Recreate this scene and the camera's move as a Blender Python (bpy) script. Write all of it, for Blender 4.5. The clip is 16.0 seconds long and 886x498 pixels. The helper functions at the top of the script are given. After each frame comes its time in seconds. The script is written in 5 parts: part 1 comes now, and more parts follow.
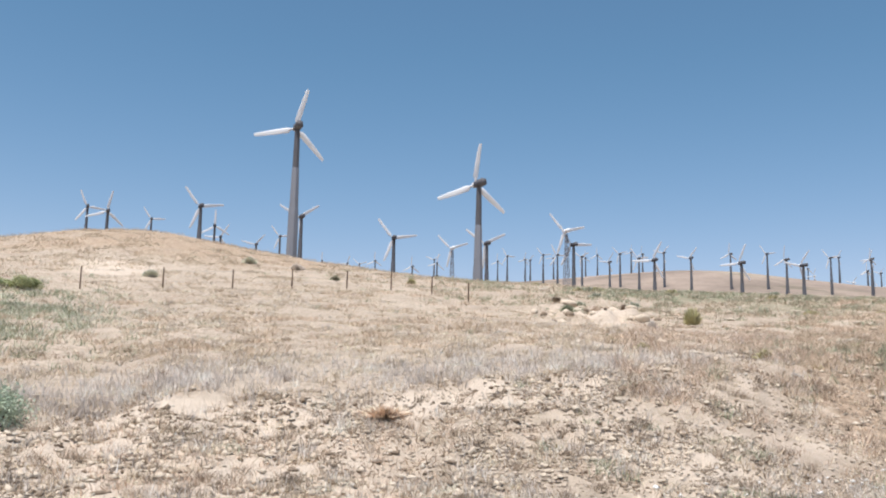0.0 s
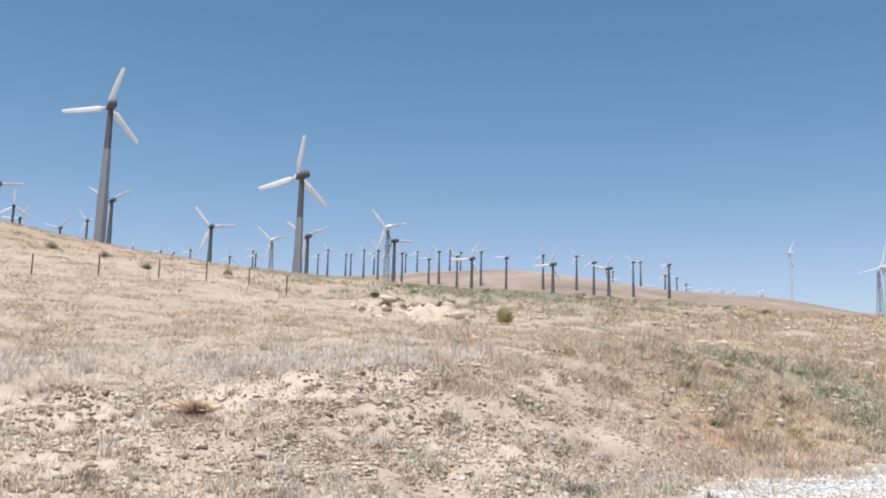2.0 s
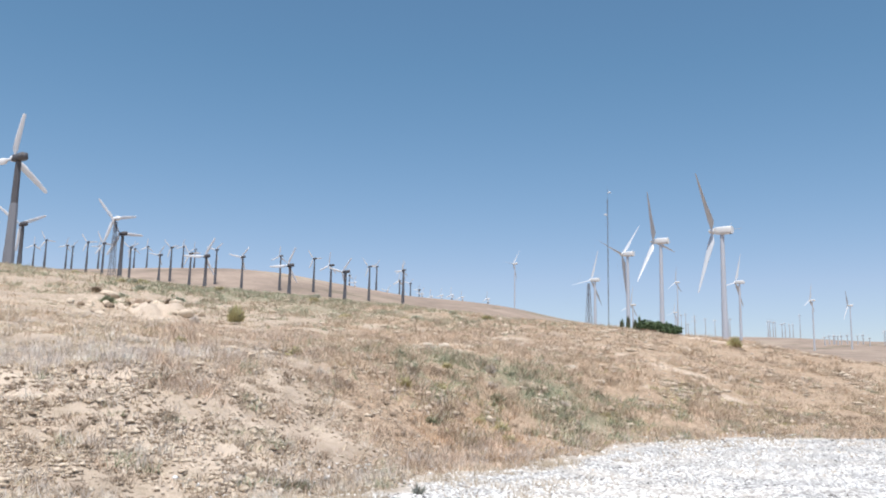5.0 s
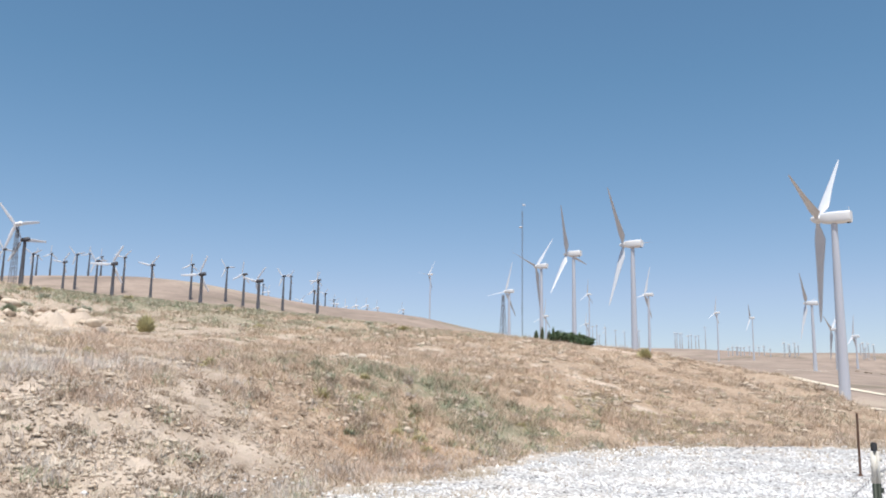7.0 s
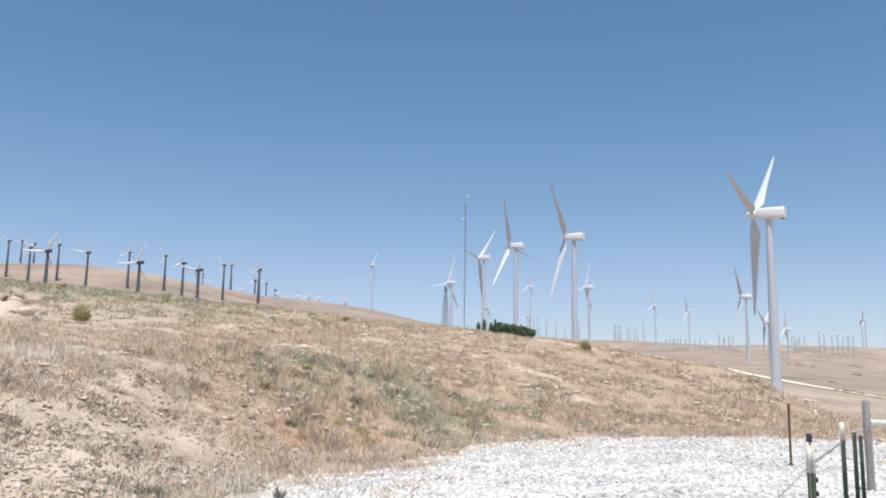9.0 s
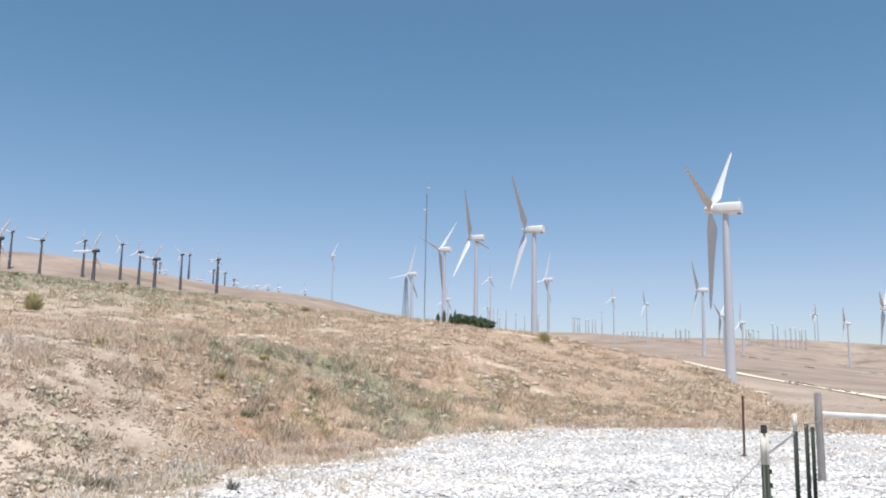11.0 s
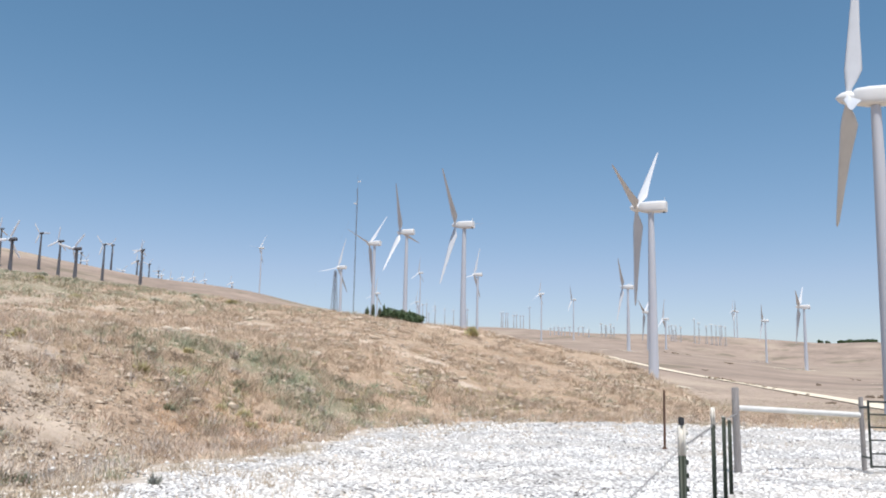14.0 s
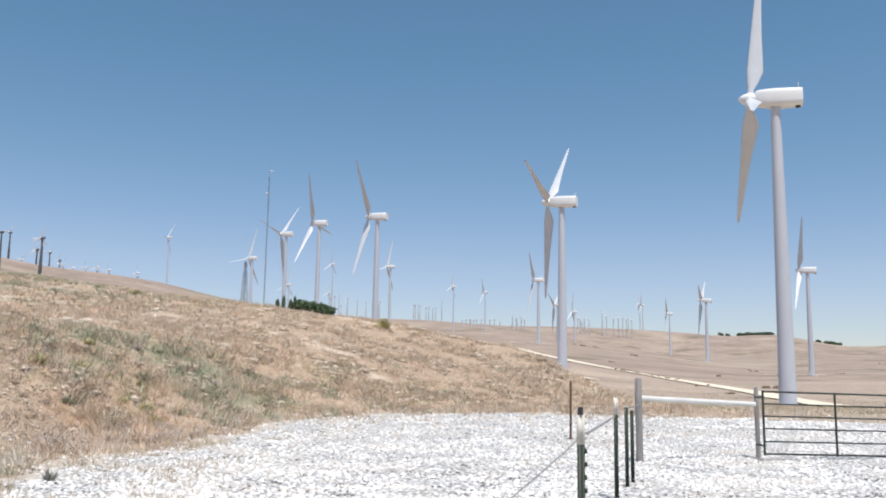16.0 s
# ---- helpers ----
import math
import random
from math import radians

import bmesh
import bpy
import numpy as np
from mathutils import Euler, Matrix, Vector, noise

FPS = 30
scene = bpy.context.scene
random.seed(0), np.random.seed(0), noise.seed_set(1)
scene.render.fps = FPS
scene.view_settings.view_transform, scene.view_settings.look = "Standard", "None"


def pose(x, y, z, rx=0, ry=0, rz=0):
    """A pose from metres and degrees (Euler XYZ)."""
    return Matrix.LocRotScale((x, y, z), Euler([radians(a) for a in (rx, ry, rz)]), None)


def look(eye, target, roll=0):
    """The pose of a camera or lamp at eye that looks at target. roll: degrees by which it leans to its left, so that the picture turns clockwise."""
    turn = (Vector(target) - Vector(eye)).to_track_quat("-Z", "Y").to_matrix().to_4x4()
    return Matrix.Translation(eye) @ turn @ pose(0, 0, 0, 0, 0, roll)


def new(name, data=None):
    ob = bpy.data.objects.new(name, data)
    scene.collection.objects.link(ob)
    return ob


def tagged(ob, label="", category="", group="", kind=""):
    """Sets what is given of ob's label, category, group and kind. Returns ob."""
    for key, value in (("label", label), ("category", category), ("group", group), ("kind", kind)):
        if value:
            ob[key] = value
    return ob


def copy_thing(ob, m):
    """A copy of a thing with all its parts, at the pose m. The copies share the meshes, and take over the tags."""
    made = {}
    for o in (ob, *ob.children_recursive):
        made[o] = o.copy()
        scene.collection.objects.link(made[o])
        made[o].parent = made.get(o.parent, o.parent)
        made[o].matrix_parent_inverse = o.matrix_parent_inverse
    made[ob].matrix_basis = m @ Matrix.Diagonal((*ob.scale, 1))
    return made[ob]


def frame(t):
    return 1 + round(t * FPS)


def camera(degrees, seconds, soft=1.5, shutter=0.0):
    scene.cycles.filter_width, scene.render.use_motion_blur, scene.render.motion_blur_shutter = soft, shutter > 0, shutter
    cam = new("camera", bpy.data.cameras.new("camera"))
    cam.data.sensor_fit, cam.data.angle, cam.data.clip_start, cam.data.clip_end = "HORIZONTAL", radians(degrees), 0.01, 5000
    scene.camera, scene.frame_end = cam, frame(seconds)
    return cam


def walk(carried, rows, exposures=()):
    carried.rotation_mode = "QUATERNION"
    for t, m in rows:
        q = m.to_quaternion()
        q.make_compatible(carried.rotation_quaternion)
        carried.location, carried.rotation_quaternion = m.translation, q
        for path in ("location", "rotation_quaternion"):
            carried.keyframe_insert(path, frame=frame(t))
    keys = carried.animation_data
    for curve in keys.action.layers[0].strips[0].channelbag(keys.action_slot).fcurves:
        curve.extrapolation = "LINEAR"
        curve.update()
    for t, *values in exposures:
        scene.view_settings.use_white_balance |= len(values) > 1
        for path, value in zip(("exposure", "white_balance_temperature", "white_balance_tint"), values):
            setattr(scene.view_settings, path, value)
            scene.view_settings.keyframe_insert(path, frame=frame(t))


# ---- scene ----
cam = camera(52.21, 16.0, soft=1.9)
PATH = [
    (0.0, -0.057, 0.226, 1.548, -0.88, 9.46, 1.21), (0.5, -0.028, 0.210, 1.545, -2.91, 9.55, 0.90), (1.0, -0.008, 0.231, 1.543, -6.24, 9.63, 1.28),
    (1.5, -0.019, 0.223, 1.543, -9.41, 9.52, 1.49), (2.0, -0.024, 0.177, 1.532, -12.33, 9.39, 1.43), (2.5, -0.057, 0.103, 1.531, -14.03, 9.55, 1.79),
    (3.0, -0.090, -0.021, 1.526, -18.09, 9.41, 2.21), (3.5, -0.073, -0.154, 1.536, -21.89, 9.38, 2.19), (4.0, 0.042, -0.071, 1.511, -24.49, 9.42, 2.02),
    (4.5, 0.080, -0.125, 1.499, -26.61, 9.57, 2.45), (5.0, 0.056, -0.140, 1.468, -29.00, 9.90, 1.26), (7.5, -0.043, -0.078, 1.468, -35.40, 10.46, 1.23),
    (8.0, -0.052, -0.071, 1.469, -36.42, 10.00, 1.22), (8.5, -0.059, -0.074, 1.472, -37.19, 10.11, 1.06), (9.0, -0.065, -0.081, 1.473, -38.09, 10.16, 0.93),
    (11.5, 0.044, -0.008, 1.468, -41.02, 9.62, 0.99), (12.0, 0.044, -0.012, 1.466, -41.48, 9.63, 0.94), (12.5, 0.039, -0.016, 1.465, -42.32, 9.57, 1.26),
    (13.0, 0.032, -0.017, 1.465, -43.23, 9.52, 1.33), (13.5, 0.029, -0.033, 1.463, -44.11, 9.46, 1.10), (14.0, 0.022, -0.037, 1.462, -45.11, 9.39, 1.14),
    (14.5, 0.031, -0.047, 1.461, -46.16, 9.29, 1.06), (15.0, 0.044, -0.043, 1.459, -47.25, 9.19, 1.36), (15.5, 0.061, -0.044, 1.458, -48.57, 9.09, 1.28),
    (16.0, 0.072, -0.051, 1.458, -50.69, 8.99, 0.88)]
walk(cam, [(t, pose(x, y, z, 90 + pitch, 0, yaw) @ pose(0, 0, 0, 0, 0, roll)) for t, x, y, z, yaw, pitch, roll in PATH],
     exposures=[(0.0, 0.03, 6450, 10), (8.0, 0.03, 6450, 10), (13.0, 0.0, 6450, 10), (16.0, -0.06, 6450, 10)])

# ---- light: high midday sun from behind on the left, clear sky ----
SUN_BEARING, SUN_HEIGHT = -148, 70
world = bpy.data.worlds.new("sky")
scene.world = world
world.use_nodes = True
sky = world.node_tree.nodes.new("ShaderNodeTexSky")
sky.sky_type, sky.sun_disc = "NISHITA", False
sky.sun_elevation, sky.sun_rotation = radians(SUN_HEIGHT), radians(SUN_BEARING)
sky.altitude, sky.air_density, sky.dust_density, sky.ozone_density = 300, 1.0, 0.6, 3.0
world.node_tree.nodes["Background"].inputs["Strength"].default_value = 0.125
# a deep clear blue overhead that pales to lavender where the sky is brightest
level = world.node_tree.nodes.new("ShaderNodeRGBToBW")
span = world.node_tree.nodes.new("ShaderNodeMapRange")
span.inputs["From Min"].default_value, span.inputs["From Max"].default_value = 2.1, 4.2
hue = world.node_tree.nodes.new("ShaderNodeMix")
hue.data_type = "RGBA"
hue.inputs[6].default_value, hue.inputs[7].default_value = (0.81, 1.0, 0.97, 1), (1.135, 1.017, 1.015, 1)
tint = world.node_tree.nodes.new("ShaderNodeMix")
tint.data_type, tint.blend_type = "RGBA", "MULTIPLY"
tint.inputs["Factor"].default_value = 1.0
for a, b in ((sky.outputs["Color"], level.inputs["Color"]), (level.outputs["Val"], span.inputs["Value"]), (span.outputs["Result"], hue.inputs["Factor"]),
             (sky.outputs["Color"], tint.inputs[6]), (hue.outputs[2], tint.inputs[7]), (tint.outputs[2], world.node_tree.nodes["Background"].inputs["Color"])):
    world.node_tree.links.new(a, b)
sun_data = bpy.data.lights.new("sun", "SUN")
sun_data.energy, sun_data.angle, sun_data.color = 5.0, radians(0.53), (1.0, 0.95, 0.88)
sun = new("sun", sun_data)
sb, sh = radians(SUN_BEARING), radians(SUN_HEIGHT)
sun.matrix_world = look((0, 0, 0), (-math.sin(sb) * math.cos(sh), -math.cos(sb) * math.cos(sh), -math.sin(sh)))

# ---- materials ----


class Nodes:
    """A short way to wire a Principled material."""

    def __init__(self, name, rough=0.8, metal=0.0):
        self.mat = bpy.data.materials.new(name)
        self.mat.use_nodes = True
        self.tree = self.mat.node_tree
        self.bsdf = self.tree.nodes["Principled BSDF"]
        self.bsdf.inputs["Roughness"].default_value, self.bsdf.inputs["Metallic"].default_value = rough, metal
        self.bsdf.inputs["Specular IOR Level"].default_value = 0.3
        self.coord = self.tree.nodes.new("ShaderNodeTexCoord").outputs["Object"]

    def put(self, socket, value):
        if isinstance(value, bpy.types.NodeSocket):
            self.tree.links.new(value, socket)
        else:
            socket.default_value = (*value, 1) if isinstance(value, tuple) and len(value) == 3 and socket.type == "RGBA" else value

    def noise(self, scale, detail=4, rough=0.6, stretch=None):
        n = self.tree.nodes.new("ShaderNodeTexNoise")
        n.inputs["Scale"].default_value, n.inputs["Detail"].default_value, n.inputs["Roughness"].default_value = scale, detail, rough
        vec = self.coord
        if stretch:
            m = self.tree.nodes.new("ShaderNodeMapping")
            m.inputs["Scale"].default_value = stretch
            self.put(m.inputs["Vector"], vec)
            vec = m.outputs["Vector"]
        self.put(n.inputs["Vector"], vec)
        return n.outputs["Fac"]

    def voronoi(self, scale, out="Distance"):
        n = self.tree.nodes.new("ShaderNodeTexVoronoi")
        n.inputs["Scale"].default_value = scale
        self.put(n.inputs["Vector"], self.coord)
        return n.outputs[out]

    def ramp(self, fac, lo, hi):
        n = self.tree.nodes.new("ShaderNodeMapRange")
        n.inputs["From Min"].default_value, n.inputs["From Max"].default_value = lo, hi
        self.put(n.inputs["Value"], fac)
        return n.outputs["Result"]

    def math(self, op, a, b):
        n = self.tree.nodes.new("ShaderNodeMath")
        n.operation = op
        self.put(n.inputs[0], a)
        self.put(n.inputs[1], b)
        return n.outputs["Value"]

    def mix(self, fac, a, b):
        n = self.tree.nodes.new("ShaderNodeMix")
        n.data_type = "RGBA"
        self.put(n.inputs["Factor"], fac)
        self.put(n.inputs[6], a)
        self.put(n.inputs[7], b)
        return n.outputs[2]

    def attribute(self, name):
        n = self.tree.nodes.new("ShaderNodeAttribute")
        n.attribute_name = name
        return n.outputs["Fac"]

    def island(self):
        return self.tree.nodes.new("ShaderNodeNewGeometry").outputs["Random Per Island"]

    def object_random(self):
        return self.tree.nodes.new("ShaderNodeObjectInfo").outputs["Random"]

    def bump(self, fac, strength, distance):
        n = self.tree.nodes.new("ShaderNodeBump")
        n.inputs["Strength"].default_value, n.inputs["Distance"].default_value = strength, distance
        self.put(n.inputs["Height"], fac)
        self.tree.links.new(n.outputs["Normal"], self.bsdf.inputs["Normal"])

    def done(self, colour):
        self.put(self.bsdf.inputs["Base Color"], colour)
        return self.mat


def worn(name, a, b, rough=0.6, metal=0.0, scale=3.0, bump=0.0, stretch=None):
    """Paint, metal or wood in two tones with broad stains and fine grain."""
    n = Nodes(name, rough, metal)
    broad, fine = n.noise(scale, 5, 0.65, stretch), n.noise(scale * 9, 3, 0.6, stretch)
    fac = n.math("ADD", n.math("MULTIPLY", n.ramp(broad, 0.35, 0.7), 0.7), n.math("MULTIPLY", fine, 0.3))
    if bump:
        n.bump(fine, 0.5, bump)
    return n.done(n.mix(fac, a, b))


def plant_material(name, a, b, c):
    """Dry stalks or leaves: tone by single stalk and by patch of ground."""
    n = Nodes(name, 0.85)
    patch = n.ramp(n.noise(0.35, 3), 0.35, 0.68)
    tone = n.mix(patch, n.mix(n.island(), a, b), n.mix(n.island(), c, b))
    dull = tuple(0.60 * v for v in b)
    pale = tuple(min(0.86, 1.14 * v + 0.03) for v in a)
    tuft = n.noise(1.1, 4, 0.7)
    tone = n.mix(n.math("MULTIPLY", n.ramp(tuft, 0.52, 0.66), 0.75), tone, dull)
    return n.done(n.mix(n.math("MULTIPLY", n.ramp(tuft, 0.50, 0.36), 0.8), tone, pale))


def ground_material():
    n = Nodes("dry_hillside", 0.95)
    n.bsdf.inputs["Specular IOR Level"].default_value = 0.1
    broad, middle, fine, grit = n.noise(0.09, 5), n.noise(0.6, 6, 0.65), n.noise(5, 5, 0.7), n.noise(38, 3, 0.6)
    straw = n.mix(n.ramp(middle, 0.35, 0.68), (0.635, 0.525, 0.42), (0.49, 0.40, 0.325))
    straw = n.mix(n.ramp(broad, 0.42, 0.62), straw, (0.635, 0.525, 0.42))
    straw = n.mix(n.math("MULTIPLY", n.ramp(n.noise(0.22, 5, 0.7), 0.48, 0.66), 0.6), straw, (0.47, 0.375, 0.305))
    clump = n.noise(1.7, 5, 0.7)
    straw = n.mix(n.math("MULTIPLY", n.ramp(clump, 0.46, 0.66), 0.8), straw, (0.43, 0.35, 0.265))
    straw = n.mix(n.math("MULTIPLY", n.ramp(fine, 0.46, 0.70), 0.85), straw, (0.27, 0.213, 0.16))
    clay = n.mix(n.ramp(fine, 0.3, 0.7), (0.75, 0.635, 0.52), (0.60, 0.495, 0.40))
    clay = n.mix(n.math("MULTIPLY", n.ramp(grit, 0.55, 0.75), 0.5), clay, (0.40, 0.31, 0.225))
    rust = n.mix(n.ramp(clump, 0.38, 0.66), (0.58, 0.445, 0.33), (0.41, 0.30, 0.215))
    rust = n.mix(n.math("MULTIPLY", n.ramp(fine, 0.46, 0.70), 0.8), rust, (0.2, 0.15, 0.105))
    olive = n.mix(n.ramp(fine, 0.35, 0.7), n.mix(n.ramp(clump, 0.4, 0.64), (0.40, 0.355, 0.25), (0.25, 0.23, 0.155)), (0.24, 0.225, 0.155))
    brown = n.mix(n.ramp(n.noise(0.02, 6, 0.7), 0.36, 0.66), (0.39, 0.308, 0.252), (0.245, 0.195, 0.162))
    brown = n.mix(n.math("MULTIPLY", n.ramp(n.noise(0.14, 4, 0.65), 0.52, 0.68), 0.35), brown, (0.19, 0.15, 0.122))
    brown = n.mix(n.math("MULTIPLY", n.ramp(n.noise(0.009, 4, 0.55), 0.54, 0.64), 0.6), brown, (0.44, 0.365, 0.285))
    brown = n.mix(n.math("MULTIPLY", n.ramp(n.noise(0.013, 5, 0.6, (1, 1.7, 1)), 0.57, 0.66), 0.7), brown, (0.17, 0.15, 0.105))
    ragged = n.math("MULTIPLY", n.math("SUBTRACT", middle, 0.5), 0.55)
    ragged = n.math("ADD", ragged, n.math("MULTIPLY", n.math("SUBTRACT", fine, 0.5), 1.1))

    def cover(name):
        return n.ramp(n.math("ADD", n.attribute(name), ragged), 0.35, 0.62)

    colour = n.mix(cover("far"), straw, brown)
    colour = n.mix(cover("rust"), colour, rust)
    colour = n.mix(cover("green"), colour, olive)
    colour = n.mix(cover("bare"), colour, clay)
    n.bump(n.math("ADD", fine, n.math("MULTIPLY", grit, 0.5)), 0.9, 0.08)
    return n.done(colour)


def gravel_material(name):
    n = Nodes(name, 0.9)
    stone = n.voronoi(14)
    n2 = n.noise(0.5, 5)
    tone = n.mix(n.ramp(n.noise(14, 2), 0.3, 0.7), (0.88, 0.87, 0.86), (0.66, 0.645, 0.63))
    tone = n.mix(n.ramp(stone, 0.3, 0.62), tone, (0.27, 0.26, 0.25))
    tone = n.mix(n.math("MULTIPLY", n.ramp(n2, 0.46, 0.66), 0.45), tone, (0.56, 0.50, 0.43))
    dirt = n.mix(n.ramp(n.noise(4, 4, 0.7), 0.4, 0.65), (0.56, 0.48, 0.395), (0.38, 0.315, 0.25))
    soiled = n.math("ADD", n.attribute("edge"), n.math("MULTIPLY", n.math("SUBTRACT", n.noise(1.4, 5, 0.7), 0.5), 1.6))
    tone = n.mix(n.math("MULTIPLY", n.ramp(soiled, 0.38, 0.62), 0.85), tone, dirt)
    n.bump(stone, 0.8, -0.03)
    return n.done(tone)


def stone_material():
    n = Nodes("crushed_white_stone", 0.85)
    return n.done(n.mix(n.island(), (0.95, 0.945, 0.94), n.mix(n.ramp(n.noise(0.6, 4), 0.4, 0.62), (0.60, 0.585, 0.57), (0.60, 0.54, 0.48))))


M_STONE_DARK = worn("dark_gravel_stone", (0.24, 0.23, 0.22), (0.12, 0.115, 0.11), 0.9, 0, 5)
M_GROUND = ground_material()
M_GRAVEL = gravel_material("white_gravel")
M_STONE = stone_material()
M_TRACK = worn("pale_track_dust", (0.78, 0.69, 0.55), (0.66, 0.57, 0.44), 0.95, 0, 0.3)
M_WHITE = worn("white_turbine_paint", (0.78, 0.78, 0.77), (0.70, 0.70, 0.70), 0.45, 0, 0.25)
# light grey paint, darkened and blued to put the blades' shade into it
M_BLADE = worn("light_grey_blade_shade_blued", (0.57, 0.59, 0.625), (0.50, 0.52, 0.555), 0.35, 0, 0.25)
# white tower's bluish shade put into its base colour
M_TOWER = worn("shade_blued_tower_paint", (0.53, 0.55, 0.60), (0.46, 0.48, 0.535), 0.5, 0, 0.2, 0, (1, 1, 0.15))
M_BLADE_OLD = worn("weathered_white_blade", (0.84, 0.85, 0.87), (0.73, 0.74, 0.76), 0.5, 0, 0.6)
# darker tone for the upper tower section and nacelle
M_STEEL_DARK = worn("dark_grey_steel", (0.135, 0.133, 0.145), (0.075, 0.074, 0.082), 0.7, 0.1, 0.5, 0, (1, 1, 0.2))
M_STEEL_GREY = worn("galvanised_grey_steel", (0.25, 0.258, 0.285), (0.19, 0.197, 0.222), 0.6, 0.2, 0.5, 0, (1, 1, 0.2))
# steel of the far towers, paled to put distance haze into its colour
M_STEEL_HAZED = worn("haze_paled_steel", (0.50, 0.505, 0.53), (0.42, 0.425, 0.45), 0.6, 0.0, 0.5, 0, (1, 1, 0.2))
M_STEEL_MID = worn("weathered_grey_steel", (0.135, 0.137, 0.152), (0.085, 0.087, 0.098), 0.65, 0.1, 0.5, 0, (1, 1, 0.2))
M_RUBBER = worn("black_vent", (0.03, 0.03, 0.035), (0.05, 0.05, 0.05), 0.8)
M_CONCRETE = worn("pale_concrete", (0.52, 0.50, 0.47), (0.42, 0.40, 0.37), 0.9, 0, 1.5)
M_POST_GREEN = worn("dark_green_post_paint", (0.022, 0.035, 0.025), (0.045, 0.05, 0.04), 0.55, 0.2, 8)
M_POST_WHITE = worn("white_post_paint", (0.72, 0.70, 0.64), (0.50, 0.46, 0.40), 0.6, 0, 14)
M_POST_RUST = worn("rusty_steel_post", (0.16, 0.09, 0.06), (0.10, 0.06, 0.045), 0.85, 0.2, 10)
M_WOOD = worn("silvered_timber", (0.36, 0.34, 0.33), (0.20, 0.18, 0.17), 0.9, 0, 6, 0.01, (6, 6, 0.6))
M_RAIL = worn("white_painted_pipe", (0.80, 0.79, 0.76), (0.62, 0.60, 0.56), 0.45, 0.1, 5)
M_GATE = worn("dark_green_gate_tube", (0.035, 0.045, 0.038), (0.07, 0.075, 0.065), 0.5, 0.3, 7)
M_WIRE = worn("dull_galvanised_wire", (0.42, 0.41, 0.40), (0.28, 0.27, 0.26), 0.6, 0.2, 20)
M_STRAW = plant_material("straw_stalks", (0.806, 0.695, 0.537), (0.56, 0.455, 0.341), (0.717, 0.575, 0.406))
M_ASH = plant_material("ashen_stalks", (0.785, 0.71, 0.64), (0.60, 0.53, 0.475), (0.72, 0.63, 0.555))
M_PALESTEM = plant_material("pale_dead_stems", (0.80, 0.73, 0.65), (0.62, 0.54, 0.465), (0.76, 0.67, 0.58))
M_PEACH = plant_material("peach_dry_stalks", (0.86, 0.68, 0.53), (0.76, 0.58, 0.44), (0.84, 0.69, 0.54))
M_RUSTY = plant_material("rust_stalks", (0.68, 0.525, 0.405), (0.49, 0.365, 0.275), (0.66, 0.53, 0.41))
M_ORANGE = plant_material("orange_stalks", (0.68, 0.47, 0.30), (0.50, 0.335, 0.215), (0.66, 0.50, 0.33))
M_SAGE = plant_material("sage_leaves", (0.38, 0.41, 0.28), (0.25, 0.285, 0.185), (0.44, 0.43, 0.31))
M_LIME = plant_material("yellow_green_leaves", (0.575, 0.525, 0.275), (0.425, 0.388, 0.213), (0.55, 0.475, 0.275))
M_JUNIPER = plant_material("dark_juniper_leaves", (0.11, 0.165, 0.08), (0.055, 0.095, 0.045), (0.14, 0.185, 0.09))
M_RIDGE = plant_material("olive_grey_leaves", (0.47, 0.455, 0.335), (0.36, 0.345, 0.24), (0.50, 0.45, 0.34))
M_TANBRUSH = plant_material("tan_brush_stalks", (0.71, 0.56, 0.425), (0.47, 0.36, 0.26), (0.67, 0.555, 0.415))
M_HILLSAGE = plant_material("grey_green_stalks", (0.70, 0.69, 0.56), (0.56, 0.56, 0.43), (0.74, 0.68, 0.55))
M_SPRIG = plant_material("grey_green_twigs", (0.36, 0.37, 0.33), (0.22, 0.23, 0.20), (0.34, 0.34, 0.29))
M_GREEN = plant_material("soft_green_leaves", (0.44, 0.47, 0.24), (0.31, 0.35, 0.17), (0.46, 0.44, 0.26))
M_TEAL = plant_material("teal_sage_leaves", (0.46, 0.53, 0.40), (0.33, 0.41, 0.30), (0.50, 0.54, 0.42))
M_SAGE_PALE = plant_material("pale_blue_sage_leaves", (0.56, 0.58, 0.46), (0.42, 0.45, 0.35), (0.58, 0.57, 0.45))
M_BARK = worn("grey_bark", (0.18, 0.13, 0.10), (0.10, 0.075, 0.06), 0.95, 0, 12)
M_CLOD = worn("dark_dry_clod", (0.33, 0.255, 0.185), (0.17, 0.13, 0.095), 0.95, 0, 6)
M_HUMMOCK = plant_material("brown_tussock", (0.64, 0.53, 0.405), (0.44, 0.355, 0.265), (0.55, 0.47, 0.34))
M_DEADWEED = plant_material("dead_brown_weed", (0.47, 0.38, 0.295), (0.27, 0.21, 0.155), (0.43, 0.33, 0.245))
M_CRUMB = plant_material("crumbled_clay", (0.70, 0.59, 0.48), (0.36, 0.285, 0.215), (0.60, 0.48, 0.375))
M_CLAY = worn("pale_clay_lump", (0.72, 0.61, 0.49), (0.50, 0.41, 0.315), 0.95, 0, 2.5, 0.03)
M_ROCK = worn("pale_rock", (0.62, 0.55, 0.46), (0.46, 0.40, 0.33), 0.9, 0, 4, 0.02)

# ---- geometry helpers ----


def empty_thing(name, m, label, category, group=""):
    ob = new(name)
    ob.empty_display_size = 0.3
    ob.matrix_world = m
    return tagged(ob, label, category, group)


def smooth(me, on=True):
    me.polygons.foreach_set("use_smooth", np.full(len(me.polygons), on))


